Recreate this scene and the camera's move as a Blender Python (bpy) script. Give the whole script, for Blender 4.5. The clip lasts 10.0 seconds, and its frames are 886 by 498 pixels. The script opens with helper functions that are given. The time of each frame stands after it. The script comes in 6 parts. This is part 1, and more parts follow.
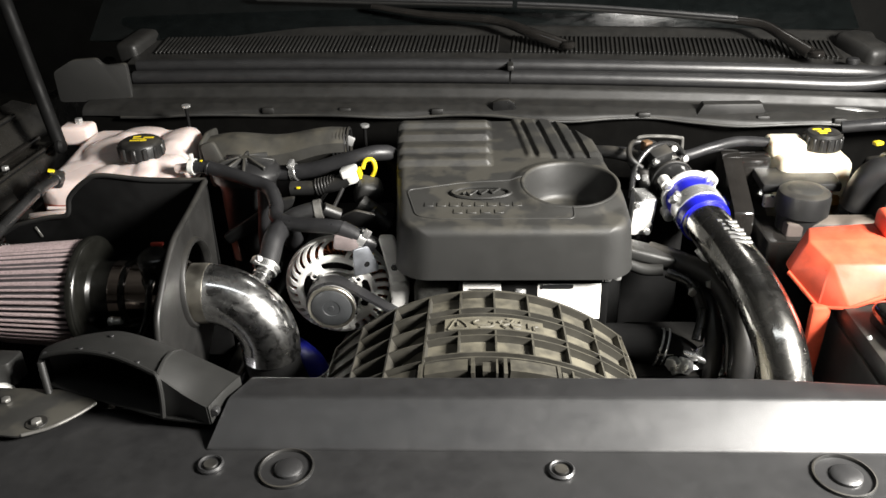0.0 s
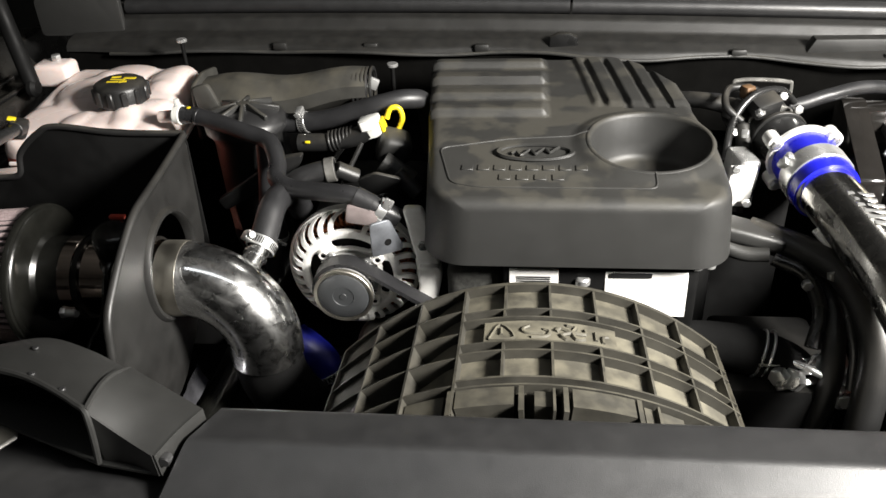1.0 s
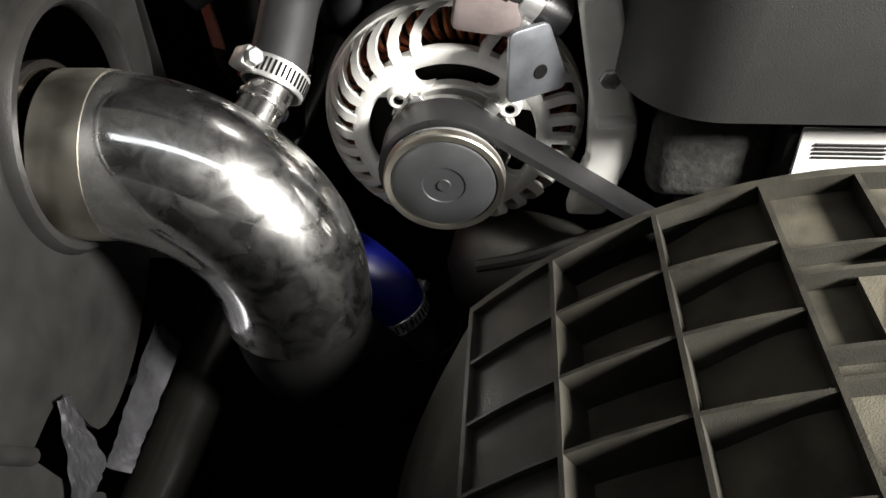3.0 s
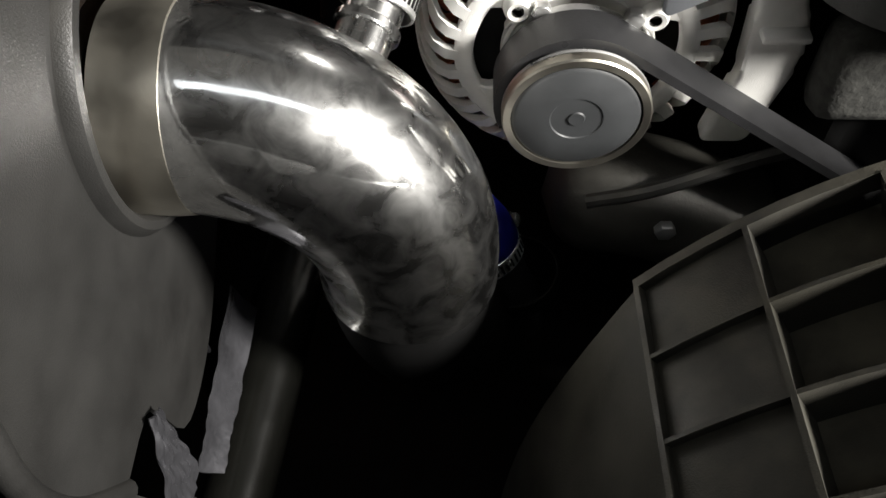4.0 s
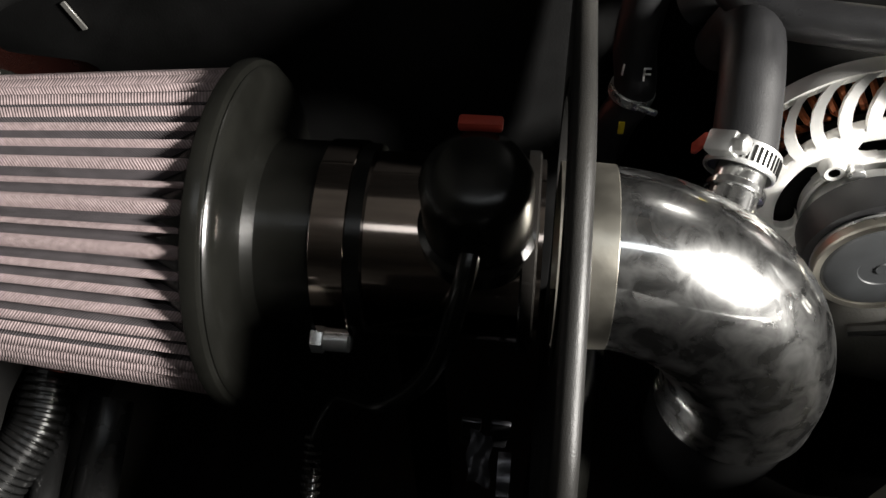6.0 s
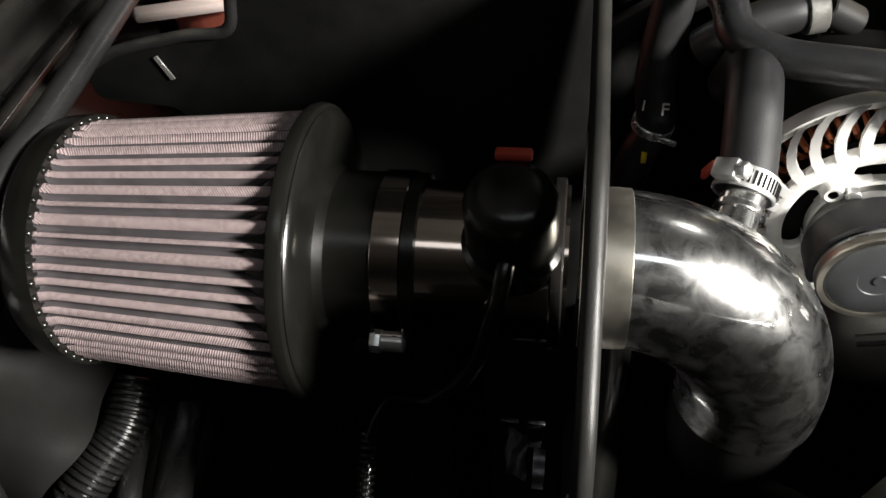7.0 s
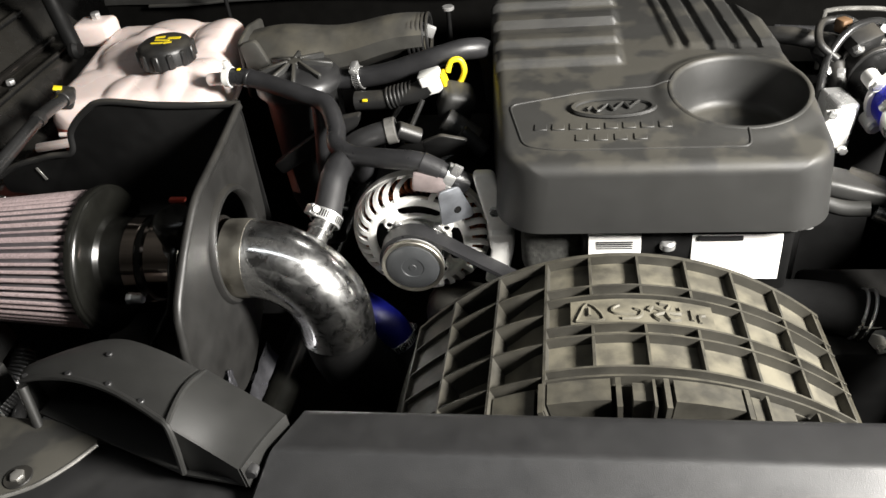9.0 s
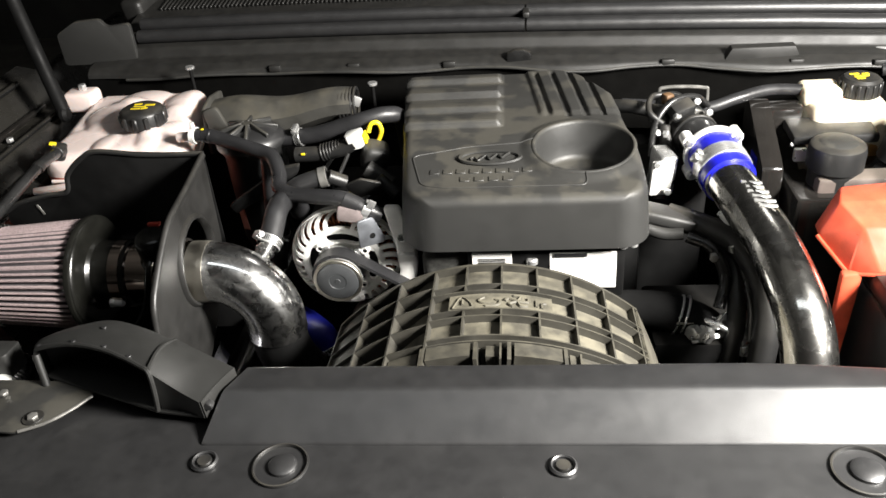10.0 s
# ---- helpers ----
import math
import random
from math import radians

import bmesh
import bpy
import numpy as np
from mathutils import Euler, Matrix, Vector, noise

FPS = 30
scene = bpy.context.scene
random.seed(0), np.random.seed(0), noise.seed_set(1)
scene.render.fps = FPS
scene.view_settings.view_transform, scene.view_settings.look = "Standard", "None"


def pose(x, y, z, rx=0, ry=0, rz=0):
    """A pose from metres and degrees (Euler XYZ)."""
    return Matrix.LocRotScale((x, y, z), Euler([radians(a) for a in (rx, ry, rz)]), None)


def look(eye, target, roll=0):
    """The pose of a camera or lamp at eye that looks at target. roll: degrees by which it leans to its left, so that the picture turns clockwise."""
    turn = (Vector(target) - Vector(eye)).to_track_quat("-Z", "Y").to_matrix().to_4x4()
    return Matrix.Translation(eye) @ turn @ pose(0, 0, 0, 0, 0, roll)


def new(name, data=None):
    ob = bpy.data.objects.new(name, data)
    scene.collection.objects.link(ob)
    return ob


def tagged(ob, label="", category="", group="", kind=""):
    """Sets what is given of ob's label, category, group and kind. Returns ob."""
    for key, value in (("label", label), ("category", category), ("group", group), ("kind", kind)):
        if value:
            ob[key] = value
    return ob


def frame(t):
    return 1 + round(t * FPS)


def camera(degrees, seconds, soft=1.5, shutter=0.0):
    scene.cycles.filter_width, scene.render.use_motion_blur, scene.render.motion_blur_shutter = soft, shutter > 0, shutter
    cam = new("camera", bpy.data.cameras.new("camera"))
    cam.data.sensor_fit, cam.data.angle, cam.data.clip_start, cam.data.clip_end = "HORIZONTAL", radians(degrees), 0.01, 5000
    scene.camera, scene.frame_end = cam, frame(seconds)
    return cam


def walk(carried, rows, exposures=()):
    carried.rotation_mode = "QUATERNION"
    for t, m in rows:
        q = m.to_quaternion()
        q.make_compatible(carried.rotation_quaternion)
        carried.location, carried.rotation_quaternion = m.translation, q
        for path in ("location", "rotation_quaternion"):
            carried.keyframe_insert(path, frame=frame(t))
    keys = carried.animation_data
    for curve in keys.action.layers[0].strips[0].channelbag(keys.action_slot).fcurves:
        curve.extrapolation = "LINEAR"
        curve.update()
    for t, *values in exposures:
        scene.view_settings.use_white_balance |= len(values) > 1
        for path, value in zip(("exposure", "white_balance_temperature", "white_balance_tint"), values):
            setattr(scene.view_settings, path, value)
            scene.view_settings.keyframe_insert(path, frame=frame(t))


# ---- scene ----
cam = camera(57.0, 10.0)
PATH = [
    (0, (0.054, -0.021, 1.643), (-0.034, 1.742, 0.702), -1.6),
    (0.5, (0.05, 0.097, 1.601), (-0.037, 1.822, 0.592), -1.7),
    (1, (0.048, 0.209, 1.56), (-0.151, 1.894, 0.501), -2.7),
    (1.5, (0.017, 0.297, 1.507), (-0.225, 1.921, 0.364), -2.8),
    (2, (-0.032, 0.405, 1.457), (-0.278, 1.968, 0.233), -3.8),
    (2.2, (-0.059, 0.451, 1.432), (-0.238, 1.987, 0.162), -2.7),
    (2.5, (-0.085, 0.503, 1.398), (-0.228, 2.003, 0.083), -2.5),
    (2.7, (-0.097, 0.54, 1.365), (-0.26, 2.01, 0.018), -2.5),
    (3.8, (-0.182, 0.654, 1.296), (-0.222, 1.915, -0.257), -1.3),
    (4, (-0.195, 0.662, 1.302), (-0.271, 1.858, -0.299), -2.3),
    (4.5, (-0.24, 0.66, 1.309), (-0.329, 1.897, -0.26), -2.9),
    (5, (-0.272, 0.661, 1.338), (-0.4, 1.903, -0.225), -2.2),
    (5.5, (-0.296, 0.649, 1.355), (-0.476, 1.924, -0.175), -2.7),
    (6, (-0.328, 0.645, 1.367), (-0.532, 1.94, -0.143), -3.0),
    (7.5, (-0.31, 0.556, 1.435), (-0.654, 1.937, 0.03), -7.4),
    (8, (-0.215, 0.488, 1.482), (-0.56, 1.921, 0.13), -8.0),
    (8.5, (-0.1, 0.379, 1.537), (-0.402, 1.881, 0.252), -7.1),
    (9, (0.009, 0.275, 1.582), (-0.287, 1.83, 0.36), -7.1),
    (9.5, (0.09, 0.193, 1.633), (-0.152, 1.786, 0.448), -6.2),
    (10, (0.096, 0.045, 1.665), (-0.094, 1.716, 0.582), -4.8),
]
walk(cam, [(t, look(eye, target, roll)) for t, eye, target, roll in PATH], [(0, -0.08), (2.5, -0.12), (4, -0.05), (5, 0.15), (6, 0.02), (8, 0.0), (9, 0.08), (10, 0.2)])

# ---- world and light ----
world = bpy.data.worlds.new("world")
scene.world = world
world.use_nodes = True
world.node_tree.nodes["Background"].inputs[0].default_value = (0.75, 0.85, 1.0, 1)
world.node_tree.nodes["Background"].inputs[1].default_value = 0.06


def lamp(name, eye, target, power, size, color, shape="DISK", size_y=None):
    data = bpy.data.lights.new(name, "AREA")
    data.energy, data.shape, data.size, data.color = power, shape, size, color
    if size_y:
        data.size_y = size_y
    ob = new(name, data)
    ob.matrix_world = look(eye, target)
    return ob


# the hand-held work lamp that shines in from the battery side
lamp("work_lamp", (1.08, 0.297, 1.878), (0.0, 0.85, 1.1), 108, 0.33, (1.0, 0.965, 0.91))
# the workshop's ceiling tubes above the front of the car
lamp("ceiling_tube", (0.35, -0.05, 3.15), (0.35, 0.0, 1.1), 4.0, 2.4, (0.93, 0.97, 1.0), "RECTANGLE", 0.30)

# ---- materials ----
MATS = {}


def material(name, color, rough=0.5, metal=0.0, var=0.25, scale=40.0, bump=0.1, bscale=400.0, dust=0.0, dust_color=(0.32, 0.29, 0.23), coat=0.0, rvar=0.15, sub=0.0, trans=0.0, dscale=9.0, spec=0.5, dedge=(0.40, 0.62)):
    """Painted, moulded or metal surface: blotches, fine grain, uneven gloss and, where asked, dust lying on it."""
    m = bpy.data.materials.new(name)
    m.use_nodes = True
    nt = m.node_tree
    b = nt.nodes["Principled BSDF"]
    tc = nt.nodes.new("ShaderNodeTexCoord")

    def tex(sc, detail=4.0):
        n = nt.nodes.new("ShaderNodeTexNoise")
        n.inputs["Scale"].default_value, n.inputs["Detail"].default_value = sc, detail
        nt.links.new(tc.outputs["Object"], n.inputs["Vector"])
        return n.outputs["Fac"]

    def ramp(src, a, z, lo, hi):
        n = nt.nodes.new("ShaderNodeMapRange")
        n.inputs[1].default_value, n.inputs[2].default_value, n.inputs[3].default_value, n.inputs[4].default_value = a, z, lo, hi
        nt.links.new(src, n.inputs[0])
        return n.outputs[0]

    def mix(fac, a, z, kind="MIX"):
        n = nt.nodes.new("ShaderNodeMix")
        n.data_type, n.blend_type = "RGBA", kind
        for sock, v in ((n.inputs[0], fac), (n.inputs[6], a), (n.inputs[7], z)):
            if isinstance(v, (tuple, float, int)):
                sock.default_value = v if not isinstance(v, tuple) else (*v, 1)[:4]
            else:
                nt.links.new(v, sock)
        return n.outputs[2]

    dark = tuple(c * (1 - var) for c in color)
    light = tuple(min(1, c * (1 + var)) for c in color)
    col = mix(ramp(tex(scale), 0.3, 0.7, 0, 1), dark, light)
    col = mix(ramp(tex(scale * 9), 0.35, 0.65, 0, var * 0.6), col, light)
    rsock = ramp(tex(scale * 0.6, 6), 0.3, 0.7, max(0.03, rough - rvar), min(1, rough + rvar))
    if dust:
        geo = nt.nodes.new("ShaderNodeNewGeometry")
        sep = nt.nodes.new("ShaderNodeSeparateXYZ")
        nt.links.new(geo.outputs["Normal"], sep.inputs[0])
        up = ramp(sep.outputs[2], 0.2, 0.95, 0, 1)
        patch = ramp(tex(dscale, 8), dedge[0], dedge[1], 0.15, 1)
        mul = nt.nodes.new("ShaderNodeMath")
        mul.operation = "MULTIPLY"
        nt.links.new(up, mul.inputs[0])
        nt.links.new(patch, mul.inputs[1])
        mul2 = nt.nodes.new("ShaderNodeMath")
        mul2.operation = "MULTIPLY"
        nt.links.new(mul.outputs[0], mul2.inputs[0])
        mul2.inputs[1].default_value = dust
        col = mix(mul2.outputs[0], col, dust_color)
    nt.links.new(col, b.inputs["Base Color"])
    nt.links.new(rsock, b.inputs["Roughness"])
    b.inputs["Metallic"].default_value = metal
    b.inputs["Coat Weight"].default_value = coat
    b.inputs["Specular IOR Level"].default_value = spec
    b.inputs["Coat Roughness"].default_value = 0.06
    if sub:
        b.inputs["Subsurface Weight"].default_value = sub
        b.inputs["Subsurface Radius"].default_value = (0.02, 0.015, 0.012)
        b.inputs["Subsurface Scale"].default_value = 0.5
    if trans:
        b.inputs["Transmission Weight"].default_value = trans
    if bump:
        bn = nt.nodes.new("ShaderNodeBump")
        bn.inputs["Strength"].default_value, bn.inputs["Distance"].default_value = bump, 0.0006
        nt.links.new(tex(bscale), bn.inputs["Height"])
        nt.links.new(bn.outputs[0], b.inputs["Normal"])
    MATS[name] = m
    return m


PLASTIC = material("black_plastic", (0.012, 0.012, 0.012), 0.42, dust=0.10, dscale=30, rvar=0.08, bump=0.25, bscale=1500)
COWLSKIN = material("scuttle_plastic", (0.014, 0.0138, 0.013), 0.50, dust=0.12, dust_color=(0.055, 0.05, 0.042), dscale=70, rvar=0.08, bump=0.3, bscale=1300)
PANEL = material("panel_plastic", (0.014, 0.014, 0.0145), 0.39, spec=1.0, dust=0.16, dust_color=(0.060, 0.059, 0.058), dedge=(0.42, 0.70), dscale=22, bump=0.2, bscale=1500, rvar=0.04, scale=70, var=0.15)
COVER = material("cover_plastic", (0.026, 0.026, 0.025), 0.46, dust=0.42, dedge=(0.47, 0.54), bump=0.35, bscale=1700, dscale=18, dust_color=(0.088, 0.082, 0.066), var=0.05, rvar=0.06)
SHROUD = material("dusty_shroud_plastic", (0.055, 0.051, 0.040), 0.65, dust=0.9, bump=0.4, bscale=1300, dust_color=(0.158, 0.145, 0.107), dscale=38, var=0.4)
RIB = material("worn_rib_plastic", (0.034, 0.032, 0.026), 0.55, dust=0.4, bump=0.3, bscale=1300, dust_color=(0.13, 0.12, 0.09), dscale=60, var=0.4)
SCOOPSKIN = material("moulded_scoop_plastic", (0.021, 0.021, 0.020), 0.48, bump=0.3, bscale=1500, var=0.12, rvar=0.05)
SHIELD = material("powder_coated_steel", (0.016, 0.0157, 0.015), 0.42, bump=0.25, bscale=1800, dust=0.05, rvar=0.10, var=0.32, scale=34)
DARKSTEEL = material("dark_painted_steel", (0.005, 0.005, 0.005), 0.62, spec=0.13, dust=0.02, bump=0.2, bscale=900)
BODY = material("bay_paint", (0.008, 0.008, 0.008), 0.26, dust=0.06, bump=0.15, bscale=900, dscale=6)
GLOSSRUBBER = material("glossy_rubber", (0.016, 0.016, 0.016), 0.27, spec=0.7, bump=0.15, bscale=900, rvar=0.06)
RUBBER = material("hose_rubber", (0.018, 0.018, 0.019), 0.40, bump=0.25, bscale=1500, var=0.3)
SOFTRUBBER = material("filter_rubber", (0.007, 0.007, 0.006), 0.22, bump=0.12, bscale=1500, rvar=0.05, spec=0.5)
CHROME = material("polished_aluminium", (0.90, 0.90, 0.89), 0.25, 1.0, var=0.06, scale=48, bump=0.12, bscale=90, rvar=0.15, coat=0.4)
def two_lobe(m, sharp, haze, lo, hi, scale):
    """Polished metal with cloudy wipe marks: a clear and a hazy reflection in patches."""
    nt = m.node_tree
    out = nt.nodes["Material Output"]
    b = nt.nodes["Principled BSDF"]
    c = nt.nodes.new("ShaderNodeBsdfPrincipled")
    for sk in ("Base Color", "Normal"):
        c_in = b.inputs[sk]
        if c_in.links:
            nt.links.new(c_in.links[0].from_socket, c.inputs[sk])
    c.inputs["Metallic"].default_value = 1.0
    c.inputs["Roughness"].default_value = sharp
    for l in list(b.inputs["Roughness"].links):
        nt.links.remove(l)
    b.inputs["Roughness"].default_value = haze
    tc = nt.nodes.new("ShaderNodeTexCoord")
    no = nt.nodes.new("ShaderNodeTexNoise")
    no.inputs["Scale"].default_value, no.inputs["Detail"].default_value, no.inputs["Distortion"].default_value = scale, 7, 0.6
    nt.links.new(tc.outputs["Object"], no.inputs["Vector"])
    mr = nt.nodes.new("ShaderNodeMapRange")
    mr.inputs[1].default_value, mr.inputs[2].default_value, mr.inputs[3].default_value, mr.inputs[4].default_value = 0.38, 0.64, lo, hi
    nt.links.new(no.outputs["Fac"], mr.inputs[0])
    mx = nt.nodes.new("ShaderNodeMixShader")
    nt.links.new(mr.outputs[0], mx.inputs[0])
    nt.links.new(c.outputs[0], mx.inputs[1])
    nt.links.new(b.outputs[0], mx.inputs[2])
    nt.links.new(mx.outputs[0], out.inputs["Surface"])


two_lobe(CHROME, 0.075, 0.28, 0.16, 0.62, 80)
SLEEVE = material("brushed_aluminium", (0.56, 0.53, 0.46), 0.40, 1.0, var=0.12)
BLACKCHROME = material("black_gloss_tube", (0.012, 0.011, 0.010), 0.12, 0.0, coat=0.6, bump=0.0)
ALLOY = material("cast_alloy", (0.80, 0.79, 0.76), 0.40, 0.2, var=0.12, bump=0.35, bscale=1500)
STEEL = material("zinc_steel", (0.70, 0.70, 0.69), 0.3, 0.8, bump=0.1)
DULLALLOY = material("dull_cast_alloy", (0.24, 0.235, 0.22), 0.36, 0.6, var=0.3, scale=60, bump=0.3, bscale=900)
COPPER = material("copper_winding", (0.26, 0.075, 0.028), 0.4, 0.5, scale=200)
CAP = material("pulley_cap_plastic", (0.034, 0.036, 0.038), 0.55, bump=0.1, bscale=1500)
# darker copy of the blue silicone, with the shade below the alternator coloured in
SHADED_BLUE = material("shaded_blue_silicone", (0.004, 0.006, 0.12), 0.4, bump=0.05)
DULLRED = material("dull_red_plastic", (0.40, 0.05, 0.03), 0.45)
FOIL = material("crumpled_foil", (0.13, 0.13, 0.142), 0.34, 0.85, bump=0.8, bscale=170, var=0.5)
SMOKECHROME = material("smoked_chrome", (0.52, 0.44, 0.39), 0.10, 1.0, var=0.1, bump=0.02, rvar=0.03)
# gauze down between the pleats: grime and shade put into a darker colour
VALLEY = material("shaded_dirty_gauze", (0.062, 0.054, 0.058), 0.9, var=0.3, scale=90, bump=0.5, bscale=900)
BLUE = material("blue_silicone", (0.010, 0.012, 0.42), 0.35, bump=0.05)
RED = material("orange_red_plastic", (0.58, 0.082, 0.040), 0.42, bump=0.1)
RESERVOIR = material("milky_plastic", (0.72, 0.61, 0.575), 0.25, sub=0.5, var=0.10, scale=20, bump=0.05)
COOLANT = material("coolant_pink", (0.42, 0.11, 0.075), 0.35, sub=0.2)
PAPER = material("white_label", (0.82, 0.81, 0.78), 0.5, var=0.05, bump=0)
YELLOW = material("yellow_plastic", (0.75, 0.58, 0.02), 0.4)
WHITEPL = material("white_plastic", (0.6, 0.6, 0.57), 0.4)
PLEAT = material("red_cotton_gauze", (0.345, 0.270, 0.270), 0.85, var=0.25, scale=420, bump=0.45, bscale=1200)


def weave(m, pitch):
    """Woven threads: fine slanted bands that stand a little proud; the light they catch is put into their colour."""
    nt = m.node_tree
    b = nt.nodes["Principled BSDF"]
    tc = nt.nodes.new("ShaderNodeTexCoord")
    mp = nt.nodes.new("ShaderNodeMapping")
    mp.inputs["Rotation"].default_value = (0.3, 0.55, 0.7)
    nt.links.new(tc.outputs["Object"], mp.inputs["Vector"])
    wv = nt.nodes.new("ShaderNodeTexWave")
    wv.inputs["Scale"].default_value, wv.inputs["Distortion"].default_value, wv.inputs["Detail"].default_value = 0.314 / pitch, 1.2, 2.0
    nt.links.new(mp.outputs[0], wv.inputs["Vector"])
    mx = nt.nodes.new("ShaderNodeMix")
    mx.data_type, mx.blend_type = "RGBA", "MULTIPLY"
    rp = nt.nodes.new("ShaderNodeMapRange")
    rp.inputs[3].default_value, rp.inputs[4].default_value = 0.72, 1.18
    nt.links.new(wv.outputs["Fac"], rp.inputs[0])
    mx.inputs[0].default_value = 1.0
    mx.clamp_result = False
    nt.links.new(b.inputs["Base Color"].links[0].from_socket, mx.inputs[6])
    nt.links.new(rp.outputs[0], mx.inputs[7])
    nt.links.new(mx.outputs[2], b.inputs["Base Color"])
    bn = nt.nodes.new("ShaderNodeBump")
    bn.inputs["Strength"].default_value, bn.inputs["Distance"].default_value = 0.5, 0.0005
    nt.links.new(wv.outputs["Fac"], bn.inputs["Height"])
    nt.links.new(bn.outputs[0], b.inputs["Normal"])


weave(PLEAT, 0.0009)
weave(VALLEY, 0.0009)
GLASSY = material("windscreen_glass", (0.004, 0.005, 0.005), 0.06, coat=1.0, bump=0)
# insulation behind the scuttle, near black: shade under the overhang put into its colour
SHADE_BLACK = material("shaded_insulation", (0.0025, 0.0024, 0.0022), 0.95, spec=0.05, bump=0.4, bscale=500)
CONCRETE = material("concrete", (0.3, 0.29, 0.27), 0.8, scale=6, bscale=60)
GREYPAINT = material("grey_wall_paint", (0.14, 0.14, 0.135), 0.8, scale=3)

# ---- mesh helpers ----


def thing(name, label, category, group="", kind="", at=(0, 0, 0)):
    ob = new(name)
    ob.location = at
    ob.empty_display_size = 0.02
    return tagged(ob, label, category, group, kind)


def finish(name, bm, mat, parent=None, label="", smooth=True, angle=40):
    bmesh.ops.recalc_face_normals(bm, faces=bm.faces)
    me = bpy.data.meshes.new(name)
    lim = radians(angle)
    for e in bm.edges:
        e.smooth = not (len(e.link_faces) == 2 and e.calc_face_angle(0) > lim)
    for f in bm.faces:
        f.smooth = smooth
    bm.to_mesh(me)
    bm.free()
    me.materials.append(mat)
    ob = new(name, me)
    if parent:
        ob.parent = parent
        ob.matrix_parent_inverse = Matrix.Translation(parent.location).inverted() if parent.parent is None else Matrix()
    if label:
        tagged(ob, label)
    return ob


def part(name, bm, mat, parent, label="", **kw):
    return finish(name, bm, mat, parent, label, **kw)


def spline(pts, n=8):
    """Points along a smooth line through pts."""
    p = [Vector(q) for q in pts]
    if len(p) == 2:
        return [p[0].lerp(p[1], i / n) for i in range(n + 1)]
    out = []
    for i in range(len(p) - 1):
        a = p[i - 1] if i else p[0] * 2 - p[1]
        b, c = p[i], p[i + 1]
        d = p[i + 2] if i + 2 < len(p) else p[-1] * 2 - p[-2]
        for k in range(n):
            t = k / n
            out.append(0.5 * (2 * b + (c - a) * t + (2 * a - 5 * b + 4 * c - d) * t * t + (3 * b - a - 3 * c + d) * t ** 3))
    out.append(p[-1])
    return out


def tube(pts, r, n=8, seg=20, bm=None, wall=0.0, straight=False):
    """A tube along pts; r a number or a function of 0..1. wall: open ends with a bore."""
    bm = bm or bmesh.new()
    line = [Vector(q) for q in pts] if straight else spline(pts, n)
    rad = r if callable(r) else (lambda t: r)
    t0 = (line[1] - line[0]).normalized()
    side = t0.orthogonal().normalized()
    rings = []
    for i, p in enumerate(line):
        t = (line[min(i + 1, len(line) - 1)] - line[max(i - 1, 0)]).normalized()
        side = (side - t * side.dot(t)).normalized()
        up = t.cross(side)
        rr = rad(i / (len(line) - 1))
        rings.append([bm.verts.new(p + (side * math.cos(2 * math.pi * k / seg) + up * math.sin(2 * math.pi * k / seg)) * rr) for k in range(seg)])
    for a, b in zip(rings, rings[1:]):
        for k in range(seg):
            bm.faces.new((a[k], a[(k + 1) % seg], b[(k + 1) % seg], b[k]))
    for ring in (rings[0], rings[-1]):
        if wall:
            c = sum((v.co for v in ring), Vector()) / seg
            inner = [bm.verts.new(c + (v.co - c) * (1 - wall)) for v in ring]
            inward = (rings[1][0].co - rings[0][0].co) if ring is rings[0] else (rings[-2][0].co - rings[-1][0].co)
            deep = [bm.verts.new(v.co + inward.normalized() * 0.02) for v in inner]
            for k in range(seg):
                j = (k + 1) % seg
                bm.faces.new((ring[k], ring[j], inner[j], inner[k]))
                bm.faces.new((inner[k], inner[j], deep[j], deep[k]))
            bm.faces.new(deep)
        else:
            bm.faces.new(ring)
    return bm


def lathe(profile, m=Matrix(), seg=48, bm=None, a0=0.0, a1=360.0):
    """Turns (radius, height) pairs about the local z axis of m."""
    bm = bm or bmesh.new()
    full = a1 - a0 >= 359.9
    cols = []
    n = seg if full else seg + 1
    for k in range(n):
        a = radians(a0 + (a1 - a0) * k / seg)
        cols.append([bm.verts.new(m @ Vector((r * math.cos(a), r * math.sin(a), h))) for r, h in profile])
    for k in range(seg):
        a, b = cols[k], cols[(k + 1) % n]
        for i in range(len(profile) - 1):
            bm.faces.new((a[i], b[i], b[i + 1], a[i + 1]))
    bmesh.ops.remove_doubles(bm, verts=bm.verts, dist=1e-6)
    return bm


def box(size, m=Matrix(), bevel=0.003, seg=2, bm=None):
    out = bmesh.new()
    bmesh.ops.create_cube(out, size=1.0, matrix=m @ Matrix.Diagonal((*size, 1)))
    if bevel:
        bmesh.ops.bevel(out, geom=out.edges[:], offset=bevel, segments=seg, profile=0.5, affect="EDGES")
    if bm is None:
        return out
    return join(bm, out)


def join(bm, other):
    me = bpy.data.meshes.new("tmp")
    other.to_mesh(me)
    other.free()
    bm.from_mesh(me)
    bpy.data.meshes.remove(me)
    return bm


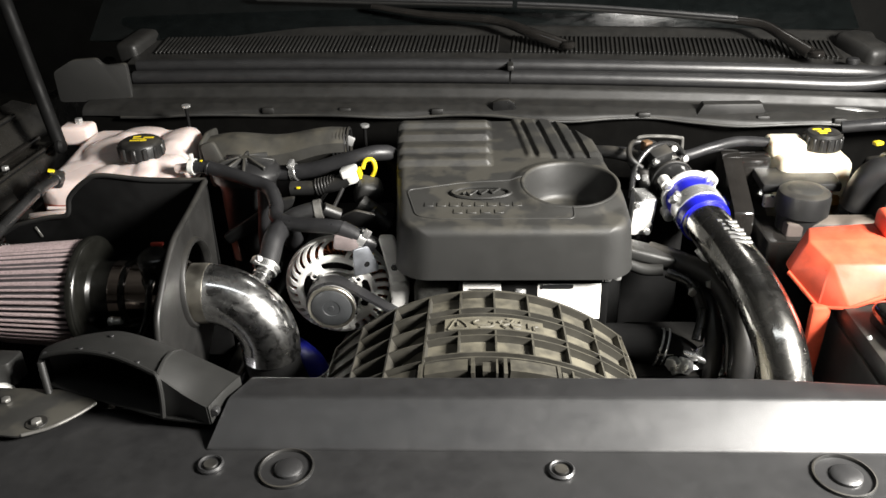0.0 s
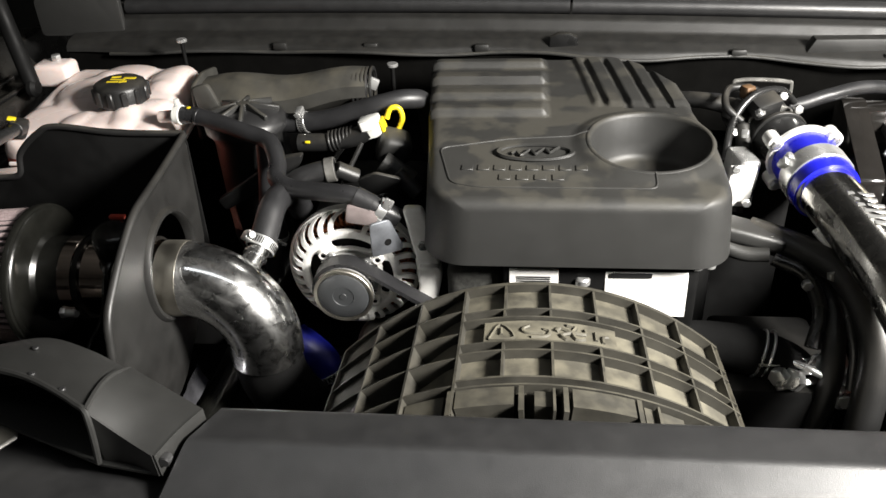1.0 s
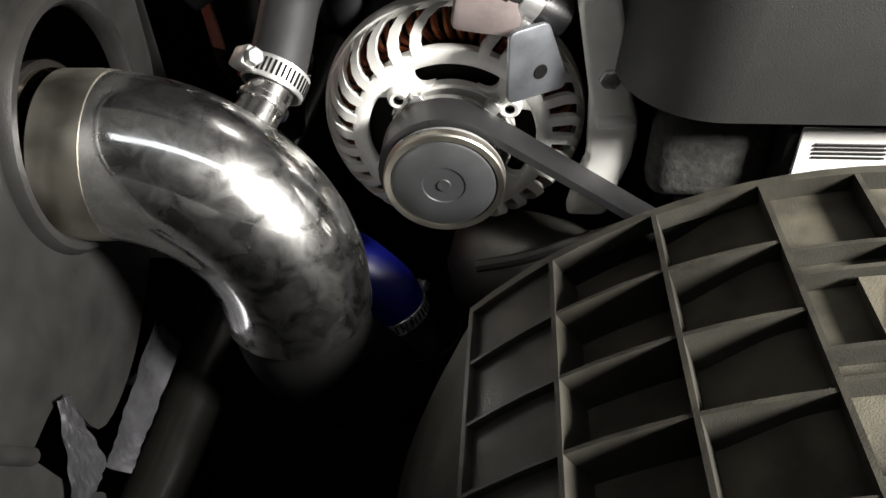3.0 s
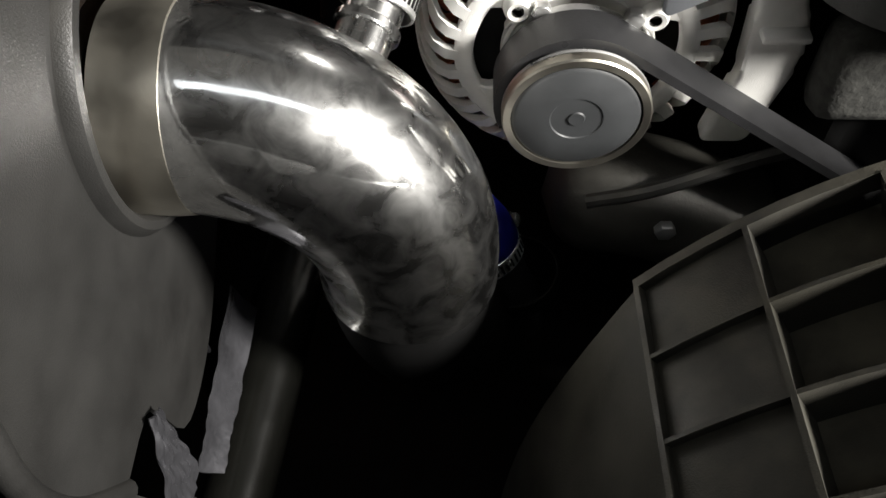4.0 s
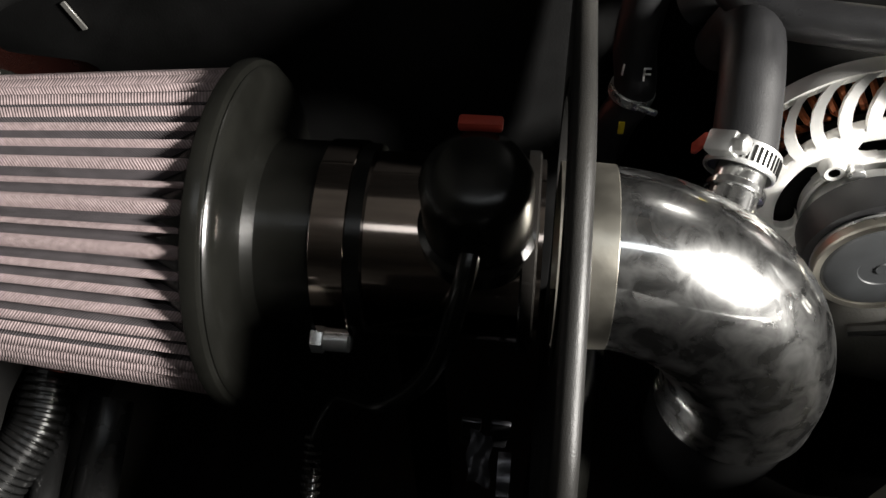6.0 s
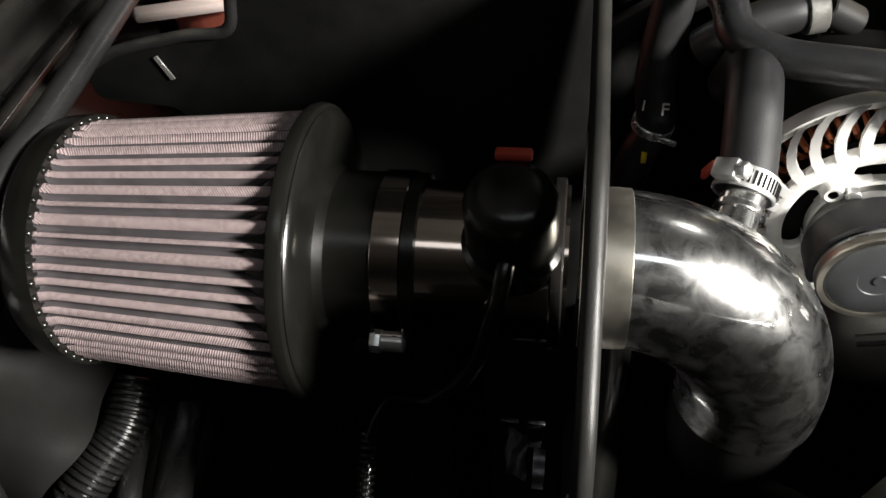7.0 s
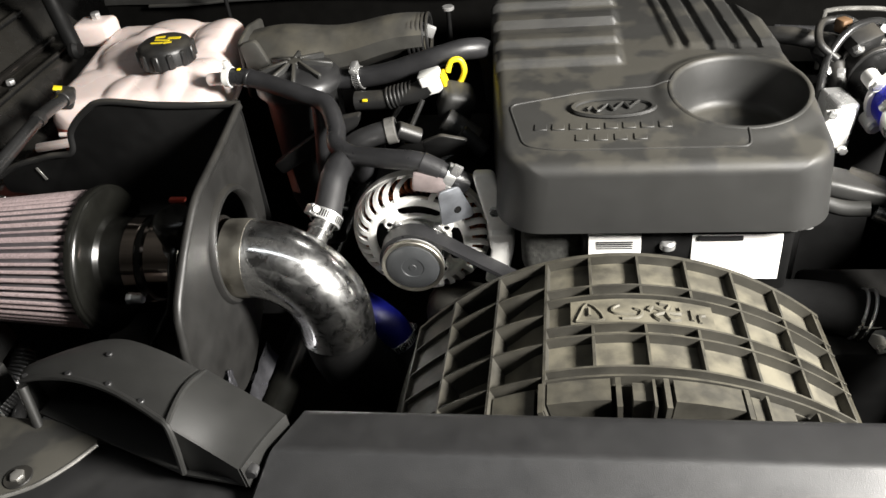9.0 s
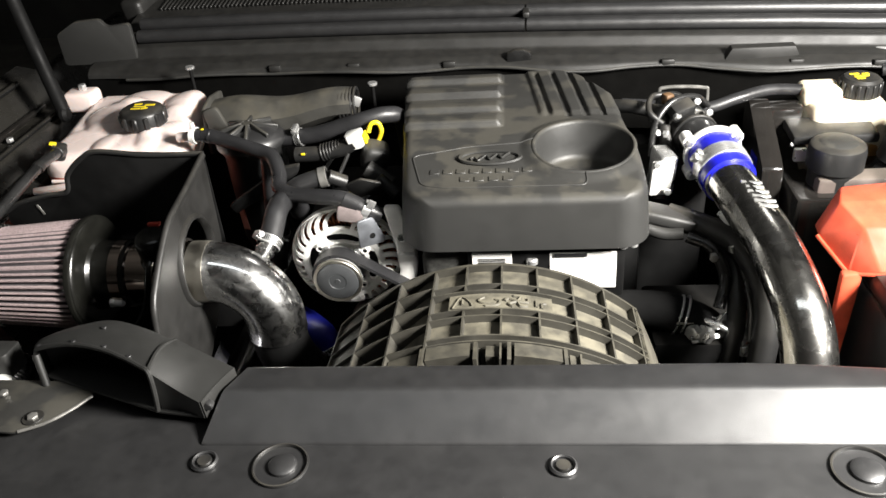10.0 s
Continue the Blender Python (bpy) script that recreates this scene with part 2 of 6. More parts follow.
def slab(outline, depth, m=Matrix(), bevel=0.002, bm=None, seg=2):
    """A plate of this outline in the local xy plane of m, from z = 0 to depth."""
    out = bmesh.new()
    vs = [out.verts.new(m @ Vector((x, y, 0))) for x, y in outline]
    f = out.faces.new(vs)
    r = bmesh.ops.extrude_face_region(out, geom=[f])
    d = m.to_3x3() @ Vector((0, 0, depth))
    for v in (g for g in r["geom"] if isinstance(g, bmesh.types.BMVert)):
        v.co += d
    if bevel:
        bmesh.ops.bevel(out, geom=[e for e in out.edges if len(e.link_faces) == 2 and e.calc_face_angle(0) > 0.5], offset=bevel, segments=seg, profile=0.5, affect="EDGES", clamp_overlap=True)
    if bm is None:
        return out
    return join(bm, out)


def disc(c, r, h, axis="z", bevel=0.001, seg=32, bm=None):
    turn = {"z": pose(*c), "x": pose(*c, 0, 90, 0), "y": pose(*c, 90, 0, 0)}[axis]
    b = min(bevel, h / 2.1, r / 2.1)
    return lathe([(0, -h / 2), (r - b, -h / 2), (r, -h / 2 + b), (r, h / 2 - b), (r - b, h / 2), (0, h / 2)], turn, seg, bm)


def sheet(f, nu, nv, bm=None, thick=0.0):
    """A surface f(u, v), u and v from 0 to 1; thick: a second skin below it."""
    bm = bm or bmesh.new()
    top = [[bm.verts.new(f(i / nu, j / nv)) for j in range(nv + 1)] for i in range(nu + 1)]
    for i in range(nu):
        for j in range(nv):
            bm.faces.new((top[i][j], top[i + 1][j], top[i + 1][j + 1], top[i][j + 1]))
    if thick:
        bm.normal_update()
        low = [[bm.verts.new(v.co - v.normal * thick) for v in row] for row in top]
        for i in range(nu):
            for j in range(nv):
                bm.faces.new((low[i][j], low[i][j + 1], low[i + 1][j + 1], low[i + 1][j]))
        for i in range(nu):
            for j in (0, nv):
                bm.faces.new((top[i][j], low[i][j], low[i + 1][j], top[i + 1][j]))
        for j in range(nv):
            for i in (0, nu):
                bm.faces.new((top[i][j], top[i][j + 1], low[i][j + 1], low[i][j]))
    return bm


def clamp01(t):
    return max(0.0, min(1.0, t))


def smooth(a, b, t):
    t = clamp01((t - a) / (b - a))
    return t * t * (3 - 2 * t)

# ---- things ----
# structure
def closing():
    ground = finish("ground", box((9, 9, 0.1), pose(0, 1, -0.05), 0), CONCRETE)
    tagged(ground, "grey concrete workshop floor under the car", "floor", kind="structure")
    for nm, c, s in (("wall_north", (0, 5.5, 1.6), (9, 0.1, 3.3)), ("wall_south", (0, -3.5, 1.6), (9, 0.1, 3.3)), ("wall_east", (4.5, 1, 1.6), (0.1, 9, 3.3)), ("wall_west", (-4.5, 1, 1.6), (0.1, 9, 3.3))):
        tagged(finish(nm, box(s, pose(*c), 0), GREYPAINT), "plain dim grey workshop wall", "wall", kind="structure")
    tagged(finish("ceiling", box((9, 9, 0.1), pose(0, 1, 3.3), 0), GREYPAINT), "plain dim workshop ceiling", "ceiling", kind="structure")


closing()

# body
def profile_strip(name, sec, x0, x1, mat, parent, thick=0.003, n=40, warp=None, label=""):
    """A strip whose section (y, z) runs from x0 to x1."""

    def f(u, v):
        x = x0 + (x1 - x0) * u
        k = v * (len(sec) - 1)
        i = min(int(k), len(sec) - 2)
        y = sec[i][0] + (sec[i + 1][0] - sec[i][0]) * (k - i)
        z = sec[i][1] + (sec[i + 1][1] - sec[i][1]) * (k - i)
        p = Vector((x, y, z))
        return warp(p) if warp else p
    return part(name, sheet(f, n, len(sec) - 1, thick=thick), mat, parent, label)


def round_line(pts, r=0.008, n=4, closed=False):
    """Rounds the corners of a line of 2D points."""
    if closed:
        trip = [(pts[i - 1], pts[i], pts[(i + 1) % len(pts)]) for i in range(len(pts))]
    else:
        trip = list(zip(pts, pts[1:], pts[2:]))
    out = [] if closed else [pts[0]]
    for a, b, c in trip:
        va, vb, vc = Vector(a), Vector(b), Vector(c)
        d1, d2 = (va - vb), (vc - vb)
        k = min(r, d1.length * 0.45, d2.length * 0.45)
        p, q = vb + d1.normalized() * k, vb + d2.normalized() * k
        for i in range(n + 1):
            t = i / n
            out.append(tuple(p * (1 - t) ** 2 + vb * 2 * t * (1 - t) + q * t * t))
    if not closed:
        out.append(pts[-1])
    return out


# local axes: x -> world y, y -> world z, z -> world x
SIDE = Matrix(((0, 0, 1, 0), (1, 0, 0, 0), (0, 1, 0, 0), (0, 0, 0, 1)))
# local axes: x -> world x, y -> world z, z -> world -y (towards the front)
FRONT = Matrix(((1, 0, 0, 0), (0, 0, -1, 0), (0, 1, 0, 0), (0, 0, 0, 1)))


def along_x(x, y, z):
    """A frame whose z axis points along world x."""
    return pose(x, y, z, 0, 90, 0)


def along_front(x, y, z):
    """A frame whose z axis points to the front of the car (world -y)."""
    return pose(x, y, z, 90, 0, 0)


def along(a, b):
    """A frame at a whose z axis points to b."""
    d = Vector(b) - Vector(a)
    return Matrix.Translation(a) @ d.to_track_quat("Z", "Y").to_matrix().to_4x4()


def rod(a, b, r, seg=16, bevel=0.001):
    """A plain round bar from a to b with softened ends."""
    h = (Vector(b) - Vector(a)).length
    k = min(bevel, h / 3, r / 3)
    return lathe([(0, 0), (r - k, 0), (r, k), (r, h - k), (r - k, h), (0, h)], along(a, b), seg)


def ring(r0, r1, h, m, seg=32, bevel=0.0008):
    """A collar from radius r0 to r1, h long, on the z axis of m."""
    k = min(bevel, h / 3, (r1 - r0) / 3)
    return lathe([(r0, 0), (r1 - k, 0), (r1, k), (r1, h - k), (r1 - k, h), (r0, h), (r0, 0)], m, seg)


def hexagon(r, h, m, bm=None):
    return slab([(r * math.cos(radians(60 * k)), r * math.sin(radians(60 * k))) for k in range(6)], h, m, min(0.0008, h / 4), bm)


def worm_clamp(parent, a, b, r, width=0.010, turn=0.0, name="hose_clamp"):
    """A perforated steel band with its screw housing, round the line from a to b at a."""
    m = along(a, b) @ pose(0, 0, -width / 2, 0, 0, turn)
    c = part(name, ring(r, r + 0.0012, width, m), STEEL, parent, "bright steel worm clamp")
    bm = bmesh.new()
    for k in range(40):
        box((0.0006, 0.0012, width * 0.62), m @ pose(0, 0, width / 2, 0, 0, 9 * k) @ pose(r + 0.0013, 0, 0), 0, bm=bm)
    tagged(part("perforation", bm, DARKSTEEL, c), kind="stuff")
    part("screw_housing", box((0.008, 0.014, width * 0.9), m @ pose(r + 0.004, 0, width / 2), 0.0015), STEEL, c)
    part("screw_head", hexagon(0.0045, 0.006, m @ pose(r + 0.004, 0.006, width / 2, -90, 0, 0)), STEEL, c)
    return c


car = thing("car_body", "dark painted engine bay of a pickup with its bonnet up", "car", at=(0, 1.0, 0.0))
part("inner_wing", box((0.03, 1.7, 1.15), pose(-0.83, 1.05, 0.575), 0.01), BODY, car)
part("inner_wing", box((0.03, 1.7, 1.15), pose(0.90, 1.05, 0.575), 0.01), BODY, car)
part("bulkhead", box((1.75, 0.03, 1.10), pose(0.02, 1.43, 0.55), 0.01), DARKSTEEL, car)
part("under_tray", box((1.70, 1.3, 0.02), pose(0.03, 0.9, 0.62), 0.004), DARKSTEEL, car)
part("front_panel", box((1.70, 0.02, 1.0), pose(0.03, 0.33, 0.5), 0.004), DARKSTEEL, car)
part("bonnet", box((1.66, 1.30, 0.03), pose(0.03, 1.50, 1.95, 114, 0, 0), 0.01), BODY, car)
part("windscreen", box((1.62, 0.95, 0.006), pose(0.03, 2.115, 1.475, 31, 0, 0), 0.002), GLASSY, car)


def wing_ledges():
    """The stepped sheet metal along the wing beside the filter."""
    sec = round_line([(-0.815, 1.19), (-0.775, 1.18), (-0.745, 1.135), (-0.70, 1.14), (-0.685, 1.105), (-0.655, 1.10), (-0.640, 1.02), (-0.655, 0.80)], 0.008, 3)

    def f(u, v):
        y = 0.36 + 1.06 * u
        k = v * (len(sec) - 1)
        i = min(int(k), len(sec) - 2)
        t = k - i
        x = sec[i][0] * (1 - t) + sec[i + 1][0] * t
        z = sec[i][1] * (1 - t) + sec[i + 1][1] * t
        wob = 0.004 * math.sin(9 * y + 3 * v)
        return Vector((x + wob + 0.03 * smooth(0.9, 0.4, y), y, z - 0.03 * smooth(0.75, 0.45, y)))
    part("wing_ledge", sheet(f, 40, len(sec) - 1, thick=0.003), BODY, car)
    for y, z, x in ((0.80, 1.125, -0.715), (0.93, 1.142, -0.72), (1.07, 1.142, -0.725), (1.20, 1.142, -0.725)):
        part("bolt", hexagon(0.006, 0.007, pose(x, y, z)), STEEL, car)
    # the same on the battery side
    sec2 = [(-x + 0.07, z) for x, z in sec]

    def g(u, v):
        y = 0.36 + 1.06 * u
        k = v * (len(sec2) - 1)
        i = min(int(k), len(sec2) - 2)
        t = k - i
        return Vector((sec2[i][0] * (1 - t) + sec2[i + 1][0] * t, y, sec2[i][1] * (1 - t) + sec2[i + 1][1] * t))
    part("wing_ledge", sheet(g, 30, len(sec2) - 1, thick=0.003), BODY, car)


wing_ledges()
# raised seams and a pipe that run along the wing
for x, z, r, m in ((-0.668, 1.112, 0.005, BLACKCHROME), (-0.700, 1.146, 0.004, BODY), (-0.742, 1.146, 0.0055, BLACKCHROME), (-0.776, 1.188, 0.005, BODY)):
    part("wing_seam", tube([(x + 0.035, 0.55, z - 0.03), (x + 0.012, 0.72, z - 0.004), (x, 0.90, z), (x - 0.002, 1.10, z + 0.002), (x + 0.004, 1.34, z)], r, 8, 10), m, car)

# cowl
cowl = thing("cowl_panel", "dusty black plastic scuttle panel with slotted air grilles", "cowl", at=(0.0, 1.5, 1.1))


def cowl_bow(p):
    """The whole scuttle bows forward at both ends."""
    k = (p.x - 0.08) / 0.8
    return Vector((p.x, p.y - 0.085 * (p.x - 0.11) - 0.012 * k * k, p.z - 0.008 * k * k))


# the overhang's shade on this wall is painted as near black
profile_strip("channel_wall", [(1.386, 1.05), (1.389, 1.10), (1.393, 1.160)], -0.70, 0.86, SHADE_BLACK, cowl, warp=cowl_bow)
profile_strip("front_channel", round_line([(1.388, 1.160), (1.390, 1.168), (1.404, 1.176), (1.436, 1.178), (1.444, 1.196), (1.462, 1.198)], 0.005, 3), -0.70, 0.86, COWLSKIN, cowl, warp=lambda p: cowl_bow(Vector((p.x, p.y - 0.016 * math.sin(p.x * 9) ** 2 * smooth(1.40, 1.385, p.y), p.z))))
profile_strip("upper_deck", round_line([(1.508, 1.205), (1.53, 1.216), (1.58, 1.222), (1.66, 1.237), (1.70, 1.250), (1.72, 1.248), (1.74, 1.235)], 0.006, 3), -0.66, 0.83, COWLSKIN, cowl, warp=cowl_bow, n=50)
for r0, yy, zz in ((0.0125, 1.476, 1.207), (0.0125, 1.503, 1.222)):
    pts = [tuple(cowl_bow(Vector((x, yy, zz)))) for x in (-0.62, -0.4, -0.1, 0.112)]
    part("seal_bead", tube(pts, r0, 10, 14), PANEL, cowl, "rubber bonnet seal")
    pts = [tuple(cowl_bow(Vector((x, yy, zz)))) for x in (0.116, 0.3, 0.55, 0.72)] + [(0.80, 1.432 + (yy - 1.476), 1.212), (0.84, 1.50, 1.235)]
    part("seal_bead", tube(pts, r0 * 1.05, 10, 14), PANEL, cowl, "rubber bonnet seal")


part("channel_lip", tube([tuple(cowl_bow(Vector((x, 1.3855 - 0.016 * math.sin(x * 9) ** 2, 1.1615 + 0.003 * math.sin(x * 23))))) for x in [-0.62 + 0.07 * k for k in range(22)]], 0.0026, 4, 8), COVER, cowl, "pale dusty lip of the channel")


def grille(x0, x1, step):
    bm = bmesh.new()
    x = x0
    while x < x1:
        p = cowl_bow(Vector((x, 1.622, 1.2325)))
        box((step * 0.45, 0.074, 0.006), Matrix.Translation(p) @ pose(0, 0, 0, 11, 0, -5), 0.0006, 1, bm=bm)
        x += step
    return bm


part("grille_recess", sheet(lambda u, v: cowl_bow(Vector((-0.615 + 1.355 * u, 1.585 + 0.075 * v, 1.2255 + 0.014 * v))), 40, 2), DARKSTEEL, cowl)
tagged(part("grille_slats", grille(-0.61, 0.10, 0.0088), COWLSKIN, cowl), kind="stuff")
tagged(part("grille_slats", grille(0.125, 0.74, 0.0088), COWLSKIN, cowl), kind="stuff")
part("centre_clip", box((0.012, 0.05, 0.010), pose(0.114, 1.49, 1.226), 0.003), COWLSKIN, cowl)
part("latch_hook", slab([(-0.022, 0), (0.022, 0), (0.020, 0.024), (0.008, 0.030), (-0.008, 0.030), (-0.020, 0.024)], 0.012, FRONT @ pose(0.100, 1.160, -1.404), 0.003), BODY, cowl)
for x in (-0.335, -0.19, -0.02, 0.345, 0.545, 0.67):
    part("clip", box((0.022, 0.010, 0.012), Matrix.Translation(cowl_bow(Vector((x, 1.388, 1.168)))), 0.003), COWLSKIN, cowl)
part("wedge_pad", slab([(-0.065, 0), (0.065, 0), (0.050, 0.028), (-0.05, 0.028)], 0.022, FRONT @ pose(0.495, 1.160, -1.382), 0.004), COWLSKIN, cowl)
part("end_bracket", slab(round_line([(-0.07, 0), (0.075, 0), (0.075, 0.075), (0.03, 0.07), (0.02, 0.085), (-0.03, 0.082), (-0.07, 0.06)], 0.008, 3, True), 0.012, FRONT @ pose(-0.69, 1.165, -1.50), 0.002), COVER, cowl, "dusty grey end bracket")
part("end_cap", box((0.05, 0.10, 0.05), pose(-0.665, 1.685, 1.222, 8, 0, -14), 0.012, 3), COWLSKIN, cowl)
part("end_cap", box((0.06, 0.11, 0.05), pose(0.785, 1.555, 1.225, 8, 0, 20), 0.015, 3), COWLSKIN, cowl)
part("washer_knob", disc((0.735, 1.475, 1.228), 0.012, 0.012, "z", 0.003), PANEL, cowl)


def wiper(arm, blade, knob):
    ob = thing("wiper", "black windscreen wiper parked at the scuttle", "wiper", group="windscreen wipers", at=arm[0])
    part("arm", tube(arm, lambda t: 0.012 - 0.006 * t, 8, 12), BLACKCHROME, ob)
    part("pivot_cap", disc((knob[0], knob[1], knob[2] + 0.006), 0.014, 0.014, "z", 0.004), BLACKCHROME, ob)
    b = part("blade", tube(blade, 0.0055, 6, 10), COWLSKIN, ob)
    part("spoiler", tube([(x, y - 0.006, z + 0.006) for x, y, z in blade], 0.004, 6, 8), PANEL, b)


wiper([(0.226, 1.575, 1.238), (0.160, 1.60, 1.258), (0.088, 1.655, 1.272), (-0.05, 1.70, 1.276), (-0.17, 1.735, 1.288)], [(-0.42, 1.765, 1.302), (-0.19, 1.745, 1.296), (0.125, 1.70, 1.292)], (0.228, 1.568, 1.236))
wiper([(0.665, 1.50, 1.238), (0.632, 1.545, 1.256), (0.600, 1.592, 1.270), (0.54, 1.62, 1.274), (0.44, 1.645, 1.282)], [(0.135, 1.695, 1.292), (0.30, 1.665, 1.288), (0.555, 1.605, 1.276)], (0.675, 1.492, 1.232))

prop = thing("bonnet_strut", "black gas strut holding the bonnet", "gas strut", at=(-0.665, 1.29, 1.16))
part("sleeve", rod((-0.668, 1.28, 1.16), (-0.735, 1.33, 1.47), 0.0115), DARKSTEEL, prop)
part("piston_rod", rod((-0.735, 1.33, 1.47), (-0.79, 1.40, 1.78), 0.005), STEEL, prop)
part("ball_joint", disc((-0.666, 1.278, 1.155), 0.014, 0.016, "x", 0.005), DARKSTEEL, prop)

# panel
panel = thing("radiator_top_cover", "scuffed black plastic radiator top cover with push clips", "car part", at=(0, 0.5, 1.0))
profile_strip("cover_sheet", round_line([(0.325, 0.95), (0.345, 1.085), (0.40, 1.103), (0.48, 1.105), (0.60, 1.105), (0.652, 1.098), (0.654, 0.98)], 0.012, 4), -0.78, 0.86, PANEL, panel, n=60)


def ridge():
    sec = round_line([(0.574, 1.1), (0.575, 1.106), (0.620, 1.1355), (0.656, 1.1320), (0.663, 1.125), (0.664, 1.02)], 0.004, 4)

    def f(u, v):
        k = v * (len(sec) - 1)
        i = min(int(k), len(sec) - 2)
        t = k - i
        y, z = (sec[i][0] * (1 - t) + sec[i + 1][0] * t), (sec[i][1] * (1 - t) + sec[i + 1][1] * t)
        x0 = -0.222 + 0.028 * smooth(0.575, 0.66, y)
        x = x0 + (0.80 - x0) * u ** 1.3
        y -= 0.012 * smooth(0.30, 0.5, x) * smooth(0.60, 0.66, y)
        end = smooth(0.012, 0.0, x - x0)
        return Vector((x, y, max(1.02, z - 0.022 * end)))
    part("ridge", sheet(f, 90, len(sec) - 1, thick=0.003), PANEL, panel)


ridge()


def push_clip(x, y, r, big):
    m = pose(x, y, 1.1056)
    if big:
        c = part("push_clip", lathe([(r, 0.0), (r * 0.98, 0.0022), (r * 0.93, 0.0026), (r * 0.89, 0.001), (r * 0.86, -0.010), (r * 0.62, -0.011), (0, -0.011)], m, 40), PLASTIC, panel)
        part("clip_head", lathe([(0, 0.004), (r * 0.40, 0.004), (r * 0.5, 0.002), (r * 0.54, -0.006)], m @ pose(r * 0.08, 0, 0), 32), PANEL, c)
    else:
        c = part("push_clip", lathe([(r, 0), (r, 0.002), (r * 0.85, 0.0035), (r * 0.74, 0.0025), (r * 0.70, 0.0005), (0, 0.0005)], m, 32), PANEL, panel)
        part("clip_head", lathe([(0, 0.003), (r * 0.48, 0.003), (r * 0.56, 0.0012), (r * 0.58, 0)], m, 24), PLASTIC, c)


push_clip(-0.200, 0.554, 0.0128, False)
push_clip(0.129, 0.550, 0.0128, False)
push_clip(-0.127, 0.550, 0.0265, True)
push_clip(0.383, 0.546, 0.0280, True)

# scoop
def scoop():
    ob = thing("intake_scoop", "grey-black moulded air intake scoop clipped to the radiator cover", "air scoop", at=(-0.32, 0.66, 1.105))
    lipc = spline([(-0.412, 0.664, 1.138), (-0.404, 0.664, 1.152), (-0.36, 0.656, 1.164), (-0.32, 0.643, 1.168), (-0.285, 0.626, 1.168), (-0.261, 0.612, 1.167)], 6)
    bakc = spline([(-0.410, 0.680, 1.138), (-0.400, 0.686, 1.146), (-0.372, 0.699, 1.154), (-0.338, 0.704, 1.157), (-0.297, 0.692, 1.155), (-0.261, 0.676, 1.151)], 6)
    n = len(lipc) - 1

    def roof(u, v):
        k = min(int(u * n), n - 1)
        t = u * n - k
        p = lipc[k].lerp(lipc[k + 1], t).lerp(bakc[k].lerp(bakc[k + 1], t), v)
        p.z += 0.008 * math.sin(math.pi * v)
        return p

    def wing(u, v):
        f = Vector((-0.259 + 0.047 * u, 0.611 - 0.012 * u + 0.003 * math.sin(math.pi * u), 1.166 - 0.027 * u - 0.006 * math.sin(math.pi * u)))
        b = Vector((-0.259 + 0.067 * u, 0.678 - 0.033 * u, 1.151 - 0.009 * u))
        p = f.lerp(b, v)
        p.z += (0.008 - 0.006 * u) * math.sin(math.pi * v)
        return p
    part("roof", sheet(roof, 60, 10, thick=0.003), SCOOPSKIN, ob)
    part("wing", sheet(wing, 24, 10, thick=0.003), SCOOPSKIN, ob)

    def drop(f, z):
        return lambda u, v: Vector((f(u).x, f(u).y + 0.002 * v, f(u).z + (z - f(u).z) * v))
    part("back_wall", sheet(drop(lambda u: roof(u, 1.0), 1.098), 40, 3, thick=0.002), SCOOPSKIN, ob)
    part("wing_back", sheet(drop(lambda u: wing(u, 1.0), 1.098), 12, 3, thick=0.002), SCOOPSKIN, ob)
    part("wing_face", sheet(drop(lambda u: wing(u, 0.02), 1.116), 16, 3, thick=0.002), SCOOPSKIN, ob)
    part("wing_end", sheet(drop(lambda u: wing(1.0, u), 1.116), 8, 3, thick=0.002), SCOOPSKIN, ob)
    part("left_wall", sheet(drop(lambda u: roof(0.02, u), 1.104), 4, 3, thick=0.002), SCOOPSKIN, ob)
    lip = [tuple(p) for p in lipc[6::2]] + [(-0.2585, 0.609, 1.158), (-0.259, 0.608, 1.140), (-0.262, 0.609, 1.118)]
    part("mouth_lip", tube(lip, 0.0026, 3, 8), SCOOPSKIN, ob)
    part("side_post", tube([(-0.398, 0.648, 1.106), (-0.402, 0.655, 1.125), (-0.406, 0.662, 1.146)], 0.004, 6, 10), SCOOPSKIN, ob)
    part("seam", tube([tuple(roof(1.0, k / 8) + Vector((0.001, 0, 0.0005))) for k in range(9)], 0.0022, 1, 6), SCOOPSKIN, ob)
    part("mouth_floor", slab([(-0.405, 0.662), (-0.262, 0.609), (-0.214, 0.602), (-0.198, 0.640), (-0.26, 0.674), (-0.34, 0.702), (-0.40, 0.684)], 0.003, pose(0, 0, 1.1135), 0.0008), SCOOPSKIN, ob)
    for u, v in ((0.60, 0.5), (0.22, 0.06), (0.42, 0.06), (0.62, 0.06), (0.80, 0.06)):
        p = roof(u, v)
        part("rivet", disc((p.x, p.y, p.z + 0.001), 0.0026, 0.002, "z", 0.0006, 14), PANEL, ob)
    part("tip_clip", disc((-0.206, 0.604, 1.130), 0.0045, 0.008, "y", 0.001, 16), PANEL, ob)
    tab = part("mounting_tab", slab(round_line([(-0.47, 0.66), (-0.36, 0.655), (-0.340, 0.636), (-0.356, 0.612), (-0.374, 0.594), (-0.398, 0.582), (-0.425, 0.585), (-0.47, 0.62)], 0.008, 3, True), 0.003, pose(0, 0, 1.112), 0.001), COVER, ob, "grimy steel mounting tab")
    part("tab_lip", tube([(-0.342, 0.634, 1.1145), (-0.356, 0.613, 1.1145), (-0.374, 0.595, 1.1145), (-0.396, 0.584, 1.1145)], 0.0016, 4, 8), DULLALLOY, tab)
